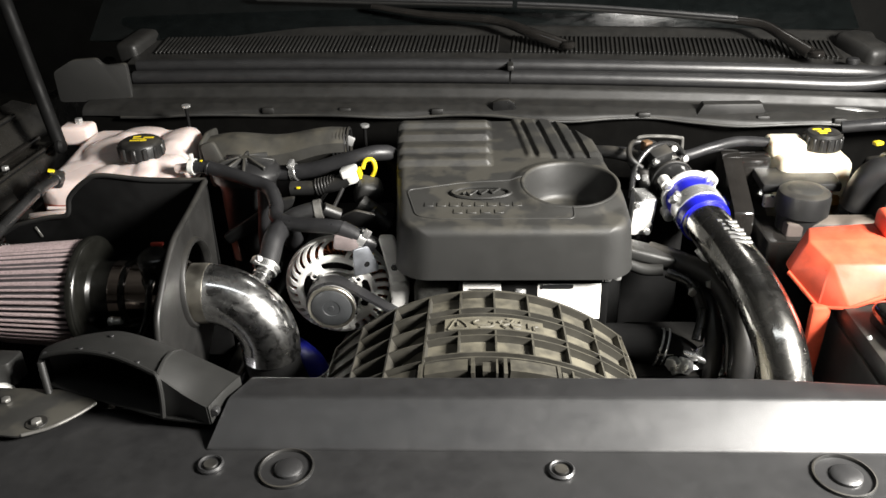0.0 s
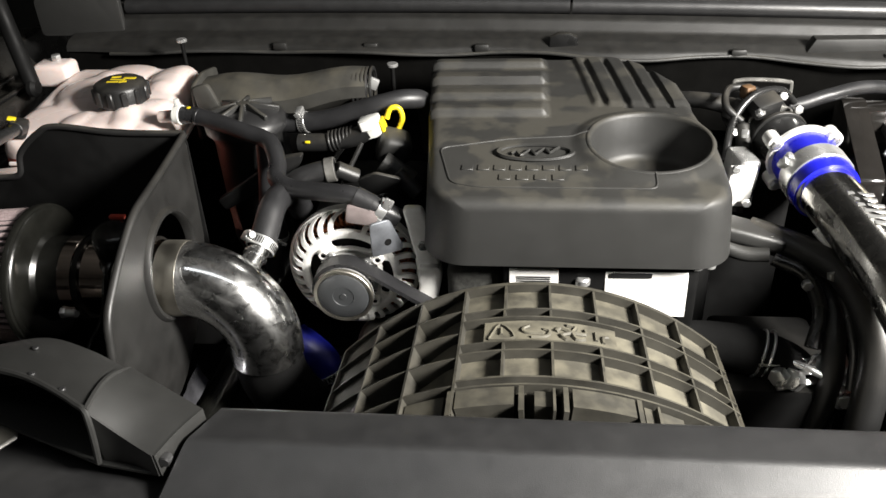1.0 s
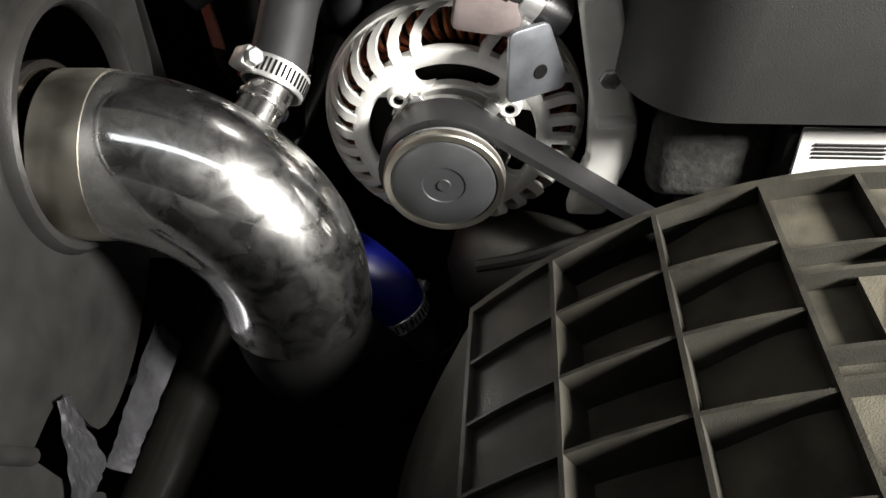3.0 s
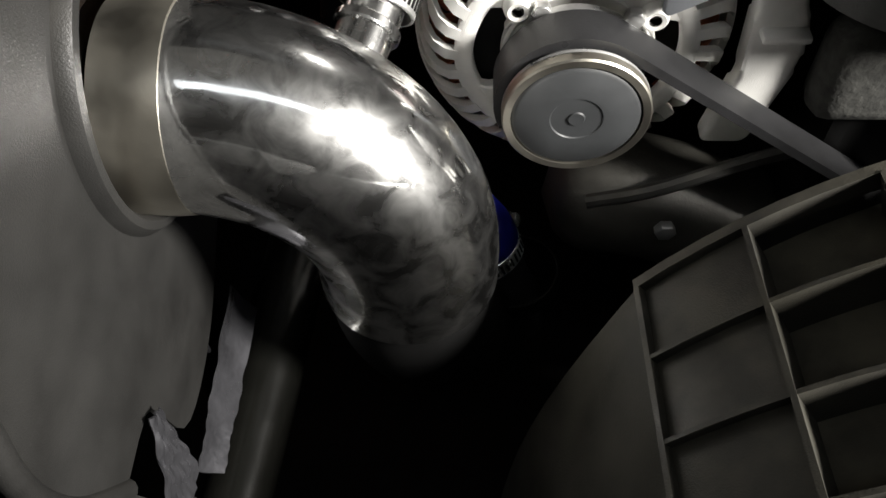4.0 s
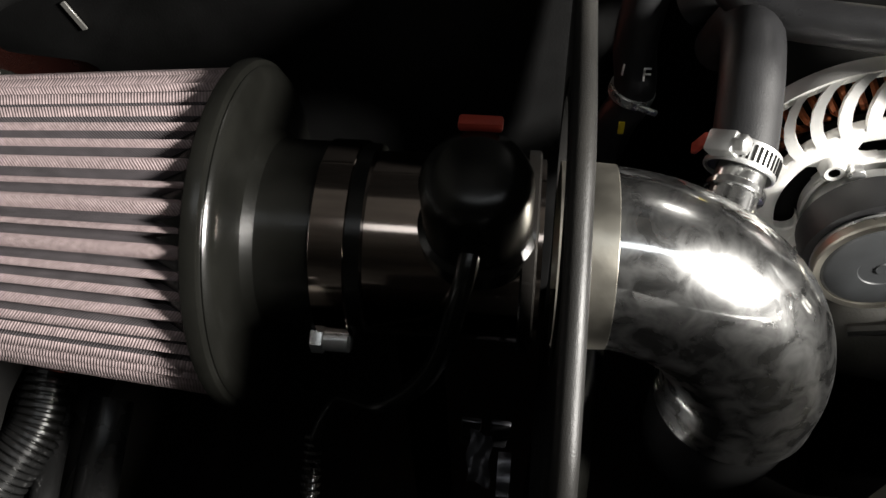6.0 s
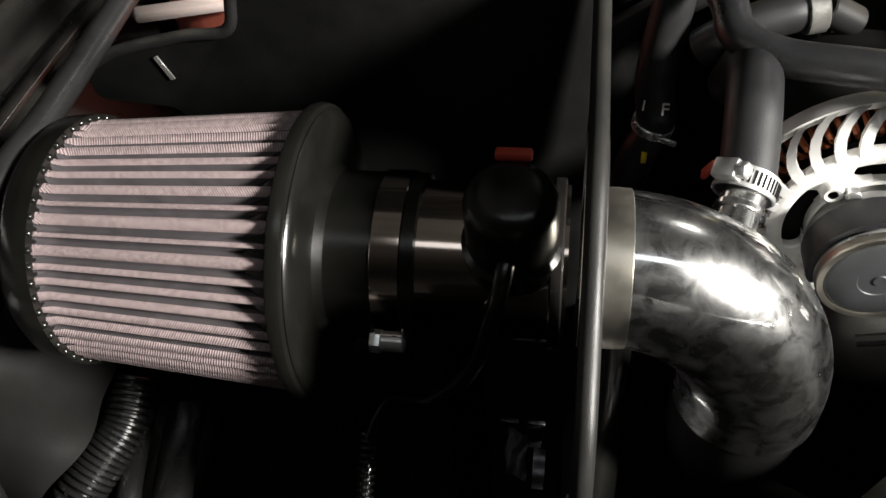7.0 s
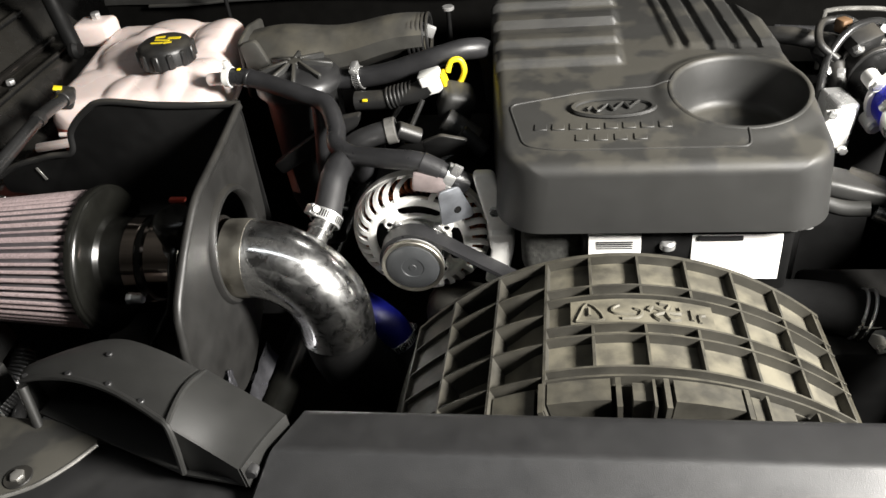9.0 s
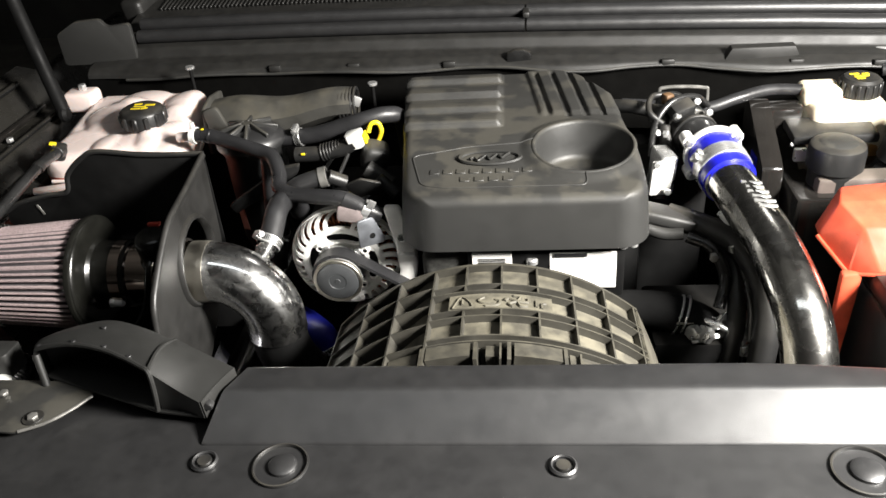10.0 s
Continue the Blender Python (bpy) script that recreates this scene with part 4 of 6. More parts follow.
# rubber that the pleats are potted into, rising out of each valley
part("potting", lathe([(0.0628, -0.4640), (0.0727, -0.4465), (0.0727, -0.4440)], along_x(0, AY, AZ), 64), SOFTRUBBER, fl)
part("base_rim", lathe([(0.058, -0.4505), (0.0735, -0.4505), (0.0755, -0.4492), (0.0760, -0.4460), (0.0752, -0.4435), (0.0735, -0.4430), (0.0728, -0.4425), (0.0730, -0.4418), (0.0718, -0.4402), (0.0680, -0.4388), (0.0650, -0.4384), (0.0600, -0.4382), (0.0470, -0.4378), (0.0430, -0.4340), (0.0425, -0.4290), (0.0425, -0.392), (0.036, -0.392)], along_x(0, AY, AZ), 64), SOFTRUBBER, fl, "black moulded rubber base")
cap_ = part("end_cap", lathe([(0, -0.590), (0.050, -0.590), (0.060, -0.587), (0.0655, -0.580), (0.0665, -0.572), (0.0665, -0.567), (0.058, -0.566)], along_x(0, AY, AZ), 64), SOFTRUBBER, fl)
for k in range(52):
    th = 2 * math.pi * k / 52
    part("glue_bead", box((0.004, 0.0035, 0.004), pose(-0.5675, AY + 0.0645 * math.sin(th), AZ + 0.0645 * math.cos(th), -math.degrees(th), 0, 0), 0.001, 1), SOFTRUBBER, cap_)
bd = part("neck_band", ring(0.0425, 0.0437, 0.014, along_x(-0.412, AY, AZ), 56), SMOKECHROME, fl, "steel band clamp")
part("band_screw", rod((-0.410, AY - 0.042, AZ - 0.016), (-0.398, AY - 0.042, AZ - 0.016), 0.005), STEEL, bd)
part("screw_head", hexagon(0.006, 0.006, along_x(-0.415, AY - 0.042, AZ - 0.016)), STEEL, bd)

mt = thing("sensor_housing", "glossy black intake tube with an air flow sensor", "pipe", at=(-0.35, AY, 1.06))
part("tube", lathe([(0.030, -0.398), (0.0405, -0.398), (0.0410, -0.3945), (0.0395, -0.393), (0.0395, -0.322), (0.030, -0.322)], along_x(0, AY, AZ), 56), SMOKECHROME, mt)
part("flange", ring(0.0395, 0.0430, 0.006, along_x(-0.330, AY, AZ), 56), BLACKCHROME, mt)
sn = part("sensor", lathe([(0, 0.050), (0.012, 0.0495), (0.018, 0.046), (0.0205, 0.040), (0.021, 0.012), (0.0235, 0.010), (0.0235, 0.0), (0.0, 0.0)], pose(-0.347, AY - 0.016, AZ + 0.026, 14, 0, 0), 36), SOFTRUBBER, mt, "round black sensor plug")
part("red_lock", box((0.016, 0.006, 0.004), pose(-0.347, AY - 0.008, AZ + 0.0765, -4, 0, 0), 0.0012), DULLRED, sn, "red locking tab")
part("sensor_base", box((0.040, 0.034, 0.008), pose(-0.348, AY - 0.008, AZ + 0.034), 0.002), PLASTIC, mt)
part("cable", tube([(-0.347, AY - 0.026, AZ + 0.048), (-0.350, AY - 0.048, AZ + 0.035), (-0.362, AY - 0.056, AZ - 0.01), (-0.385, AY - 0.054, AZ - 0.045), (-0.415, AY - 0.03, AZ - 0.085), (-0.432, 0.835, 0.975), (-0.431, 0.790, 0.95)], 0.0042, 8, 10), SOFTRUBBER, mt)
for k in range(16):
    a = Vector((-0.4325, 0.842, 0.980)).lerp(Vector((-0.431, 0.790, 0.951)), k / 15)
    part("conduit_ring", ring(0.0042, 0.0054, 0.0022, along(a, a + Vector((0, -0.05, -0.03))), 14), BLACKCHROME, mt)
# alternator
def alternator():
    cx, cz, yf = -0.148, 1.046, 0.968
    ob = thing("alternator", "bright cast alloy alternator with copper windings and belt pulley", "alternator", at=(cx, 1.0, cz - 0.07))

    def at(r, a, y):
        return Vector((cx + r * math.cos(a), y, cz + r * math.sin(a)))
    part("stator", lathe([(0.02, 0.030), (0.060, 0.030), (0.064, 0.026), (0.067, -0.05), (0.0, -0.05)], pose(cx, yf + 0.055, cz, 90, 0, 0), 48), DARKSTEEL, ob)
    wind = bmesh.new()
    for k in range(60):
        a = 2 * math.pi * k / 60
        tube([at(0.052, a, yf + 0.022), at(0.0630, a + 0.03, yf + 0.014), at(0.0690, a + 0.05, yf + 0.026)], 0.0021, 3, 6, bm=wind)
    tagged(part("copper_winding", wind, COPPER, ob, "orange-brown copper windings"), kind="stuff")

    # cast front bell: hub, flared spokes, ring and slanted louvre fins over the shoulder
    bm = bmesh.new()
    face = along_front(cx, yf, cz)
    lathe([(0.016, -0.006), (0.016, -0.004), (0.030, -0.004), (0.034, 0.0), (0.0355, -0.001), (0.0355, -0.007), (0.016, -0.007)], face, 72, bm)
    lathe([(0.0485, -0.007), (0.0485, -0.001), (0.0495, 0.0), (0.0555, 0.0), (0.0575, -0.001), (0.0575, -0.007), (0.0485, -0.007)], face, 96, bm)
    lathe([(0.0725, -0.032), (0.0765, -0.030), (0.0775, -0.025), (0.0765, -0.019), (0.0725, -0.019), (0.0725, -0.032)], face, 96, bm)
    bell = part("front_bell", bm, ALLOY, ob, "slotted cast alloy front bell", angle=50)
    for a in (130, 40, -50, 220):
        out = []
        for sgn in (1, -1):
            side = []
            for k in range(9):
                t = k / 8
                half = 0.0085 + 0.011 * abs(2 * t - 0.9) ** 2.6 + 0.002 * t
                side.append((0.033 + 0.017 * t, sgn * half))
            out += side if sgn > 0 else side[::-1]
        part("spoke", slab(out, 0.0068, FRONT @ pose(cx, cz, -yf - 0.0070) @ pose(0, 0, 0, 0, 0, a), 0.0008, None, 1), ALLOY, bell)
    for k in range(30):
        a0 = radians(360 * k / 30)
        if 80 < 360 * k / 30 < 106:
            continue
        bm = bmesh.new()
        cols = []
        for j in range(6):
            t = j / 5
            r = 0.0560 + 0.0195 * math.sin(t * math.pi / 2)
            y = yf + 0.020 * (1 - math.cos(t * math.pi / 2))
            a = a0 - 0.28 * t * t
            w = 0.0058 + 0.0012 * t
            side = Vector((-math.sin(a), 0, math.cos(a))) * w * 0.5
            inn = Vector((-math.cos(a) * 0.003 * t, 0.004, -math.sin(a) * 0.003 * t))
            p = at(r, a, y)
            cols.append([bm.verts.new(q) for q in (p - side, p + side, p + side + inn, p - side + inn)])
        for p, q in zip(cols, cols[1:]):
            for i in range(4):
                bm.faces.new((p[i], p[(i + 1) % 4], q[(i + 1) % 4], q[i]))
        bm.faces.new(cols[0])
        bm.faces.new(cols[-1][::-1])
        part("fin", bm, ALLOY, bell)
    part("rim_pad", lathe([(0.0560, 0.0), (0.0690, -0.005), (0.0745, -0.012), (0.0770, -0.022), (0.068, -0.03)], face, 20, a0=256, a1=284), ALLOY, ob)
    part("inner_fan", lathe([(0.02, 0), (0.052, 0.002), (0.052, 0.006), (0.02, 0.008)], pose(cx, yf + 0.020, cz, 90, 0, 0), 40), DARKSTEEL, ob)
    for a in (135, 36, -52, 226):
        p = at(0.0405, radians(a), yf - 0.001)
        bs = part("boss", lathe([(0.0028, 0.004), (0.0048, 0.0045), (0.0062, 0.003), (0.0075, -0.004)], along_front(*p), 20), ALLOY, ob)
        part("thread_hole", lathe([(0.0029, 0.0042), (0.0029, -0.004), (0, -0.004)], along_front(*p), 16), DARKSTEEL, bs)
    for a in (122, 48):
        p = at(0.0345, radians(a), yf - 0.002)
        part("through_bolt", hexagon(0.0048, 0.006, along_front(*p)), STEEL, ob)
    # pulley, belt and grey cap
    pu = part("pulley", lathe([(0.0, 0.036), (0.0325, 0.036), (0.0335, 0.033), (0.0305, 0.032), (0.0305, 0.010), (0.034, 0.009), (0.034, 0.003), (0.02, 0.0), (0.012, -0.006)], along_front(cx - 0.002, yf, cz - 0.002), 56), STEEL, ob)
    part("dust_cap", lathe([(0.0, 0.0), (0.0035, 0.0002), (0.004, -0.0006), (0.0115, -0.0006), (0.012, 0.0), (0.027, 0.0), (0.029, -0.0016), (0.0295, -0.004)], along_front(cx - 0.002, yf - 0.0405, cz - 0.002), 56), CAP, pu, "grey plastic dust cap")
    part("cap_rim", ring(0.0294, 0.0335, 0.006, along_front(cx - 0.002, yf - 0.034, cz - 0.002), 56), SLEEVE, pu)
    belt = []
    for a in range(205, 55, -10):
        belt.append((cx - 0.002 + 0.0325 * math.cos(radians(a)), cz - 0.002 + 0.0325 * math.sin(radians(a))))
    belt += [(0.055, 0.945)]
    back = [(0.055, 0.86), (-0.162, 1.012)]
    bm = bmesh.new()
    prev = None
    for k, (x, z) in enumerate(belt):
        q = belt[min(k + 1, len(belt) - 1)]
        p = belt[max(k - 1, 0)]
        d = Vector((q[0] - p[0], q[1] - p[1])).normalized()
        nrm = Vector((-d.y, d.x))
        row = [bm.verts.new((x + nrm.x * o, y, z + nrm.y * o)) for o, y in ((0.0, yf - 0.031), (0.0045, yf - 0.031), (0.0045, yf - 0.011), (0.0, yf - 0.011))]
        if prev:
            for i in range(4):
                j = (i + 1) % 4
                bm.faces.new((prev[i], prev[j], row[j], row[i]))
        else:
            bm.faces.new(row)
        prev = row
    bm.faces.new(prev)
    bl = thing("drive_belt", "grey-black rubber drive belt over the alternator pulley", "belt", at=(0.0, yf - 0.02, 0.95))
    part("belt", bm, RUBBER, bl)
    # mounting ears and small plates
    part("mount_ear", box((0.036, 0.022, 0.022), pose(cx + 0.020, yf + 0.004, cz + 0.080, 0, 8, 0), 0.004), material("pinkish_casting", (0.24, 0.20, 0.195), 0.5, 0.2), ob, "cast mounting ear")
    pl = part("bracket_plate", slab(round_line([(-0.017, 0.022), (0.006, 0.022), (0.020, -0.014), (0.018, -0.020), (-0.017, -0.019)], 0.004, 3, True), 0.003, FRONT @ pose(-0.1035, 1.103, -0.958) @ pose(0, 0, 0, 0, 32, 0), 0.0006), material("zinc_plate", (0.42, 0.44, 0.48), 0.38, 0.9), ob, "zinc plated bracket")
    part("plate_hole", lathe([(0, 0.0036), (0.0040, 0.0036), (0.0042, 0.0031)], FRONT @ pose(-0.1035, 1.103, -0.958) @ pose(0, 0, 0, 0, 32, 0) @ pose(0.002, -0.005, 0), 20), DARKSTEEL, pl)


alternator()

# mounting arm beside the alternator, and the casting below it
arm = thing("alternator_bracket", "pale cast alloy bracket bolted beside the alternator", "bracket", at=(-0.06, 0.985, 1.0))
part("arm", slab(round_line([(-0.084, 1.135), (-0.062, 1.135), (-0.054, 1.10), (-0.050, 1.078), (-0.044, 1.062), (-0.044, 1.045), (-0.055, 0.992), (-0.080, 0.992), (-0.070, 1.035), (-0.072, 1.075)], 0.006, 4, True), 0.012, FRONT @ pose(0, 0, -0.976), 0.003, seg=3), ALLOY, arm)
part("arm_web", box((0.022, 0.014, 0.004), pose(-0.057, 0.963, 1.064), 0.0015), ALLOY, arm)
part("arm_bolt", hexagon(0.006, 0.005, along_front(-0.063, 0.965, 1.090)), STEEL, arm)
cst = thing("pump_casting", "dull grey pump casting under the alternator", "engine part", at=(-0.09, 0.99, 0.85))
part("casting", tube([(-0.155, 0.985, 0.928), (-0.10, 0.982, 0.93), (-0.03, 0.985, 0.90)], lambda t: 0.036 * math.sqrt(clamp01(t / 0.3) * (2 - clamp01(t / 0.3))) + 0.001, 8, 24), material("grimy_casting", (0.045, 0.043, 0.037), 0.55, 0.2, var=0.4, scale=30, bump=0.4, bscale=600), cst)
part("flange_lip", tube([(-0.133, 0.955, 0.955), (-0.10, 0.952, 0.968), (-0.06, 0.955, 0.985), (-0.03, 0.958, 0.995)], 0.004, 6, 8), COVER, cst)
part("bolt", hexagon(0.006, 0.006, along_front(-0.09, 0.946, 0.945)), STEEL, cst)

# blue silicone joiner low beside the elbow, its shade put into a darker blue
bj = thing("blue_hose_joiner", "blue silicone hose joiner, coloured dark for shade, with steel clamp below the alternator", "hose", at=(-0.175, 0.96, 0.85))
part("hose", tube([(-0.228, 0.965, 0.953), (-0.211, 0.960, 0.943), (-0.194, 0.956, 0.926), (-0.187, 0.953, 0.906)], 0.022, 8, 32), SHADED_BLUE, bj)
worm_clamp(bj, Vector((-0.1890, 0.9538, 0.911)), Vector((-0.1825, 0.951, 0.893)), 0.0222)
part("pipe", tube([(-0.188, 0.9534, 0.909), (-0.181, 0.951, 0.888), (-0.174, 0.95, 0.870), (-0.168, 0.95, 0.84)], 0.0195, 6, 28), RUBBER, bj, "black pipe end in the joiner")
part("clamp", ring(0.026, 0.0275, 0.012, along((-0.171, 0.9505, 0.895), (-0.166, 0.95, 0.86))), DARKSTEEL, bj)

# hoses
def hose(name, label, pts, r, mat=None, n=8, ends=()):
    ob = thing(name, label, "hose", at=pts[0])
    part("hose", tube(pts, r, n, 20, wall=0.25), mat or RUBBER, ob)
    for a, b in ends:
        worm_clamp(ob, a, b, r)
    return ob


hose("coolant_hose", "grey-black rubber coolant hose from the reservoir, bent like an S", [(-0.386, 1.122, 1.178), (-0.357, 1.118, 1.177), (-0.331, 1.11, 1.173), (-0.288, 1.09, 1.168), (-0.256, 1.075, 1.162), (-0.240, 1.045, 1.150), (-0.234, 1.018, 1.142), (-0.212, 1.0, 1.140), (-0.174, 0.985, 1.144), (-0.136, 0.976, 1.144), (-0.108, 0.972, 1.130), (-0.090, 0.975, 1.118)], 0.0105)
ch = bpy.data.objects["coolant_hose"]
part("end_sleeve", ring(0.0105, 0.0117, 0.022, along((-0.136, 0.976, 1.144), (-0.108, 0.972, 1.130)), 28), RUBBER, ch)
part("mould_rib", ring(0.0105, 0.0112, 0.004, along((-0.357, 1.118, 1.177), (-0.331, 1.11, 1.173)), 28), RUBBER, ch)
st = thing("hose_spring_clip", "grey spring clip on the end of the coolant hose", "clip", at=(-0.106, 0.972, 1.13))
part("band", ring(0.0107, 0.0122, 0.011, along((-0.112, 0.973, 1.133), (-0.09, 0.973, 1.118))), STEEL, st)
part("ear", box((0.010, 0.004, 0.012), pose(-0.098, 0.964, 1.141, 0, 30, 0), 0.001), STEEL, st)
part("ear", box((0.010, 0.004, 0.010), pose(-0.109, 0.964, 1.117, 0, 30, 0), 0.001), STEEL, st)

bh = hose("breather_hose", "short grey rubber breather hose clamped to the elbow branch", [(-0.2335, 0.930, 1.106), (-0.231, 0.950, 1.118), (-0.229, 0.973, 1.130), (-0.226, 1.0, 1.131), (-0.224, 1.03, 1.115), (-0.224, 1.06, 1.08)], 0.0148)
worm_clamp(bh, (-0.2330, 0.932, 1.107), (-0.226, 0.950, 1.118), 0.0152, 0.012, 60)
part("orange_tab", box((0.003, 0.006, 0.013), pose(-0.2515, 0.940, 1.110, 20, 20, 0), 0.001), DULLRED, bh)

lf = hose("wing_hose", "thin glossy black hose running along the wing", [(-0.592, 1.118, 1.163), (-0.588, 1.049, 1.172), (-0.587, 0.969, 1.168), (-0.588, 0.905, 1.163), (-0.597, 0.841, 1.154), (-0.601, 0.782, 1.140), (-0.613, 0.712, 1.120), (-0.631, 0.622, 1.080)], 0.0075, GLOSSRUBBER)
part("hose_clip", ring(0.0075, 0.0088, 0.010, along((-0.588, 1.049, 1.172), (-0.587, 0.969, 1.168)), 20), PLASTIC, lf)
part("end_fitting", ring(0.0075, 0.0095, 0.016, along((-0.592, 1.118, 1.163), (-0.588, 1.049, 1.172)), 20), PLASTIC, lf)
hose("heater_hose", "dark rubber hose with a hose mark and spring clip", [(-0.262, 1.085, 1.165), (-0.265, 1.082, 1.12), (-0.270, 1.08, 1.07), (-0.266, 1.078, 1.03), (-0.276, 1.078, 1.0), (-0.285, 1.085, 0.93)], 0.0135)
hm = bpy.data.objects["heater_hose"]
part("clip_ring", ring(0.0136, 0.0152, 0.007, along((-0.2665, 1.0785, 1.034), (-0.272, 1.079, 1.01))), STEEL, hm)
part("clip_ear", box((0.014, 0.003, 0.004), pose(-0.258, 1.063, 1.028, 0, 20, 0), 0.0008), STEEL, hm)
part("yellow_dab", box((0.004, 0.002, 0.010), pose(-0.272, 1.064, 1.012), 0.0005), YELLOW, hm)


def letters(txt, size, m, mat, parent, name):
    cu = bpy.data.curves.new(name, "FONT")
    cu.body, cu.size, cu.extrude, cu.align_x, cu.align_y = txt, size, 0.0003, "CENTER", "CENTER"
    tmp = new("tmp_text", cu)
    dg = bpy.context.evaluated_depsgraph_get()
    me = bpy.data.meshes.new_from_object(tmp.evaluated_get(dg))
    bpy.data.objects.remove(tmp)
    me.materials.clear()
    me.materials.append(mat)
    ob = new(name, me)
    me.transform(m)
    ob.parent = parent
    ob.matrix_parent_inverse = Matrix.Translation(parent.location).inverted()
    return ob


letters("F", 0.013, pose(-0.2620, 1.0652, 1.0535, 78, 0, 0), PAPER, hm, "hose_letter")
letters("I", 0.011, pose(-0.2765, 1.0658, 1.056, 78, 0, -25), PAPER, hm, "hose_letter")

hose("lower_radiator_hose", "dull black rubber hose running low under the intake elbow", [(-0.265, 1.20, 0.965), (-0.287, 1.006, 0.945), (-0.304, 0.84, 0.922), (-0.321, 0.70, 0.905), (-0.325, 0.66, 0.88)], 0.018, SOFTRUBBER, ends=[((-0.290, 0.98, 0.942), (-0.293, 0.95, 0.938))])

# pipes and plugs behind the alternator
hose("upper_hose", "grey rubber hose with a bright clamp", [(-0.262, 1.165, 1.148), (-0.236, 1.162, 1.150), (-0.20, 1.158, 1.157), (-0.165, 1.155, 1.168), (-0.130, 1.155, 1.178), (-0.10, 1.165, 1.180), (-0.08, 1.18, 1.165), (-0.075, 1.19, 1.10)], 0.0125)
uh = bpy.data.objects["upper_hose"]
worm_clamp(uh, (-0.236, 1.162, 1.150), (-0.20, 1.158, 1.157), 0.0128, 0.010, 100)
lp = hose("lower_pipe_hose", "pale grey pipe stub with a rubber sleeve", [(-0.245, 1.07, 1.10), (-0.225, 1.064, 1.118), (-0.200, 1.066, 1.127), (-0.178, 1.070, 1.130)], 0.0125, PANEL)
part("end_collar", ring(0.0120, 0.0150, 0.012, along((-0.190, 1.068, 1.1285), (-0.170, 1.071, 1.131)), 28), DULLALLOY, lp, "dull alloy collar")
part("inner_tube", rod((-0.178, 1.070, 1.130), (-0.155, 1.078, 1.115), 0.010), PLASTIC, lp)
hose("black_sleeve_hose", "black corrugated sleeve leading to a plug", [(-0.236, 1.13, 1.136), (-0.20, 1.128, 1.138), (-0.165, 1.125, 1.146), (-0.145, 1.125, 1.156)], 0.0115, PLASTIC)
bs = bpy.data.objects["black_sleeve_hose"]
for k in range(7):
    a = Vector((-0.196 + 0.0048 * k, 1.128, 1.139 + 0.0012 * k))
    part("sleeve_ring", ring(0.0112, 0.0135, 0.0028, along(a, a + Vector((0.01, 0, 0.002)))), PLASTIC, bs)
part("yellow_dot", box((0.006, 0.002, 0.003), pose(-0.222, 1.117, 1.143), 0.0004), YELLOW, bs)
pg = thing("injector_plug", "white plastic plug with a yellow pull ring", "connector", at=(-0.14, 1.128, 1.15))
part("plug_body", box((0.026, 0.020, 0.026), pose(-0.142, 1.126, 1.160, 0, -14, 0), 0.003), WHITEPL, pg, "pale grey plug body")
part("plug_lid", box((0.018, 0.004, 0.012), pose(-0.144, 1.114, 1.166, 0, -14, 0), 0.001), PAPER, pg)
part("yellow_edge", box((0.004, 0.018, 0.022), pose(-0.126, 1.126, 1.160, 0, -14, 0), 0.001), YELLOW, pg)
part("pull_ring", tube([(-0.123, 1.132, 1.168), (-0.118, 1.134, 1.180), (-0.108, 1.136, 1.180), (-0.104, 1.136, 1.168), (-0.108, 1.136, 1.156), (-0.112, 1.134, 1.150)], 0.0034, 6, 10), YELLOW, pg)
vl = thing("valve_cluster", "grimy grey valve and bracket cluster behind the alternator", "engine part", at=(-0.11, 1.08, 1.04))
part("valve_body", box((0.040, 0.040, 0.040), pose(-0.115, 1.12, 1.135, 10, 20, 15), 0.010, 3), COVER, vl)
part("solenoid", rod((-0.125, 1.09, 1.13), (-0.09, 1.085, 1.105), 0.014), COVER, vl)
part("pipe_stub", rod((-0.105, 1.07, 1.125), (-0.080, 1.065, 1.10), 0.009), PANEL, vl)
part("bracket", slab(round_line([(-0.02, -0.02), (0.024, -0.016), (0.028, 0.012), (0.0, 0.022), (-0.022, 0.01)], 0.004, 3, True), 0.004, FRONT @ pose(-0.120, 1.132, -1.03) @ pose(0, 0, 0, 25, 0, 0), 0.001), PLASTIC, vl)
part("nut", hexagon(0.006, 0.006, along_front(-0.112, 1.05, 1.125)), STEEL, vl)
part("lower_block", box((0.11, 0.09, 0.16), pose(-0.13, 1.12, 1.02), 0.012, 2), DARKSTEEL, vl)
part("wire", tube([(-0.15, 1.10, 1.15), (-0.17, 1.08, 1.11), (-0.16, 1.05, 1.10), (-0.13, 1.03, 1.11), (-0.10, 1.04, 1.12)], 0.003, 8, 8), PLASTIC, vl)
part("wire", tube([(-0.15, 1.13, 1.16), (-0.19, 1.12, 1.12), (-0.21, 1.11, 1.07), (-0.20, 1.10, 0.98)], 0.003, 8, 8), PLASTIC, vl)

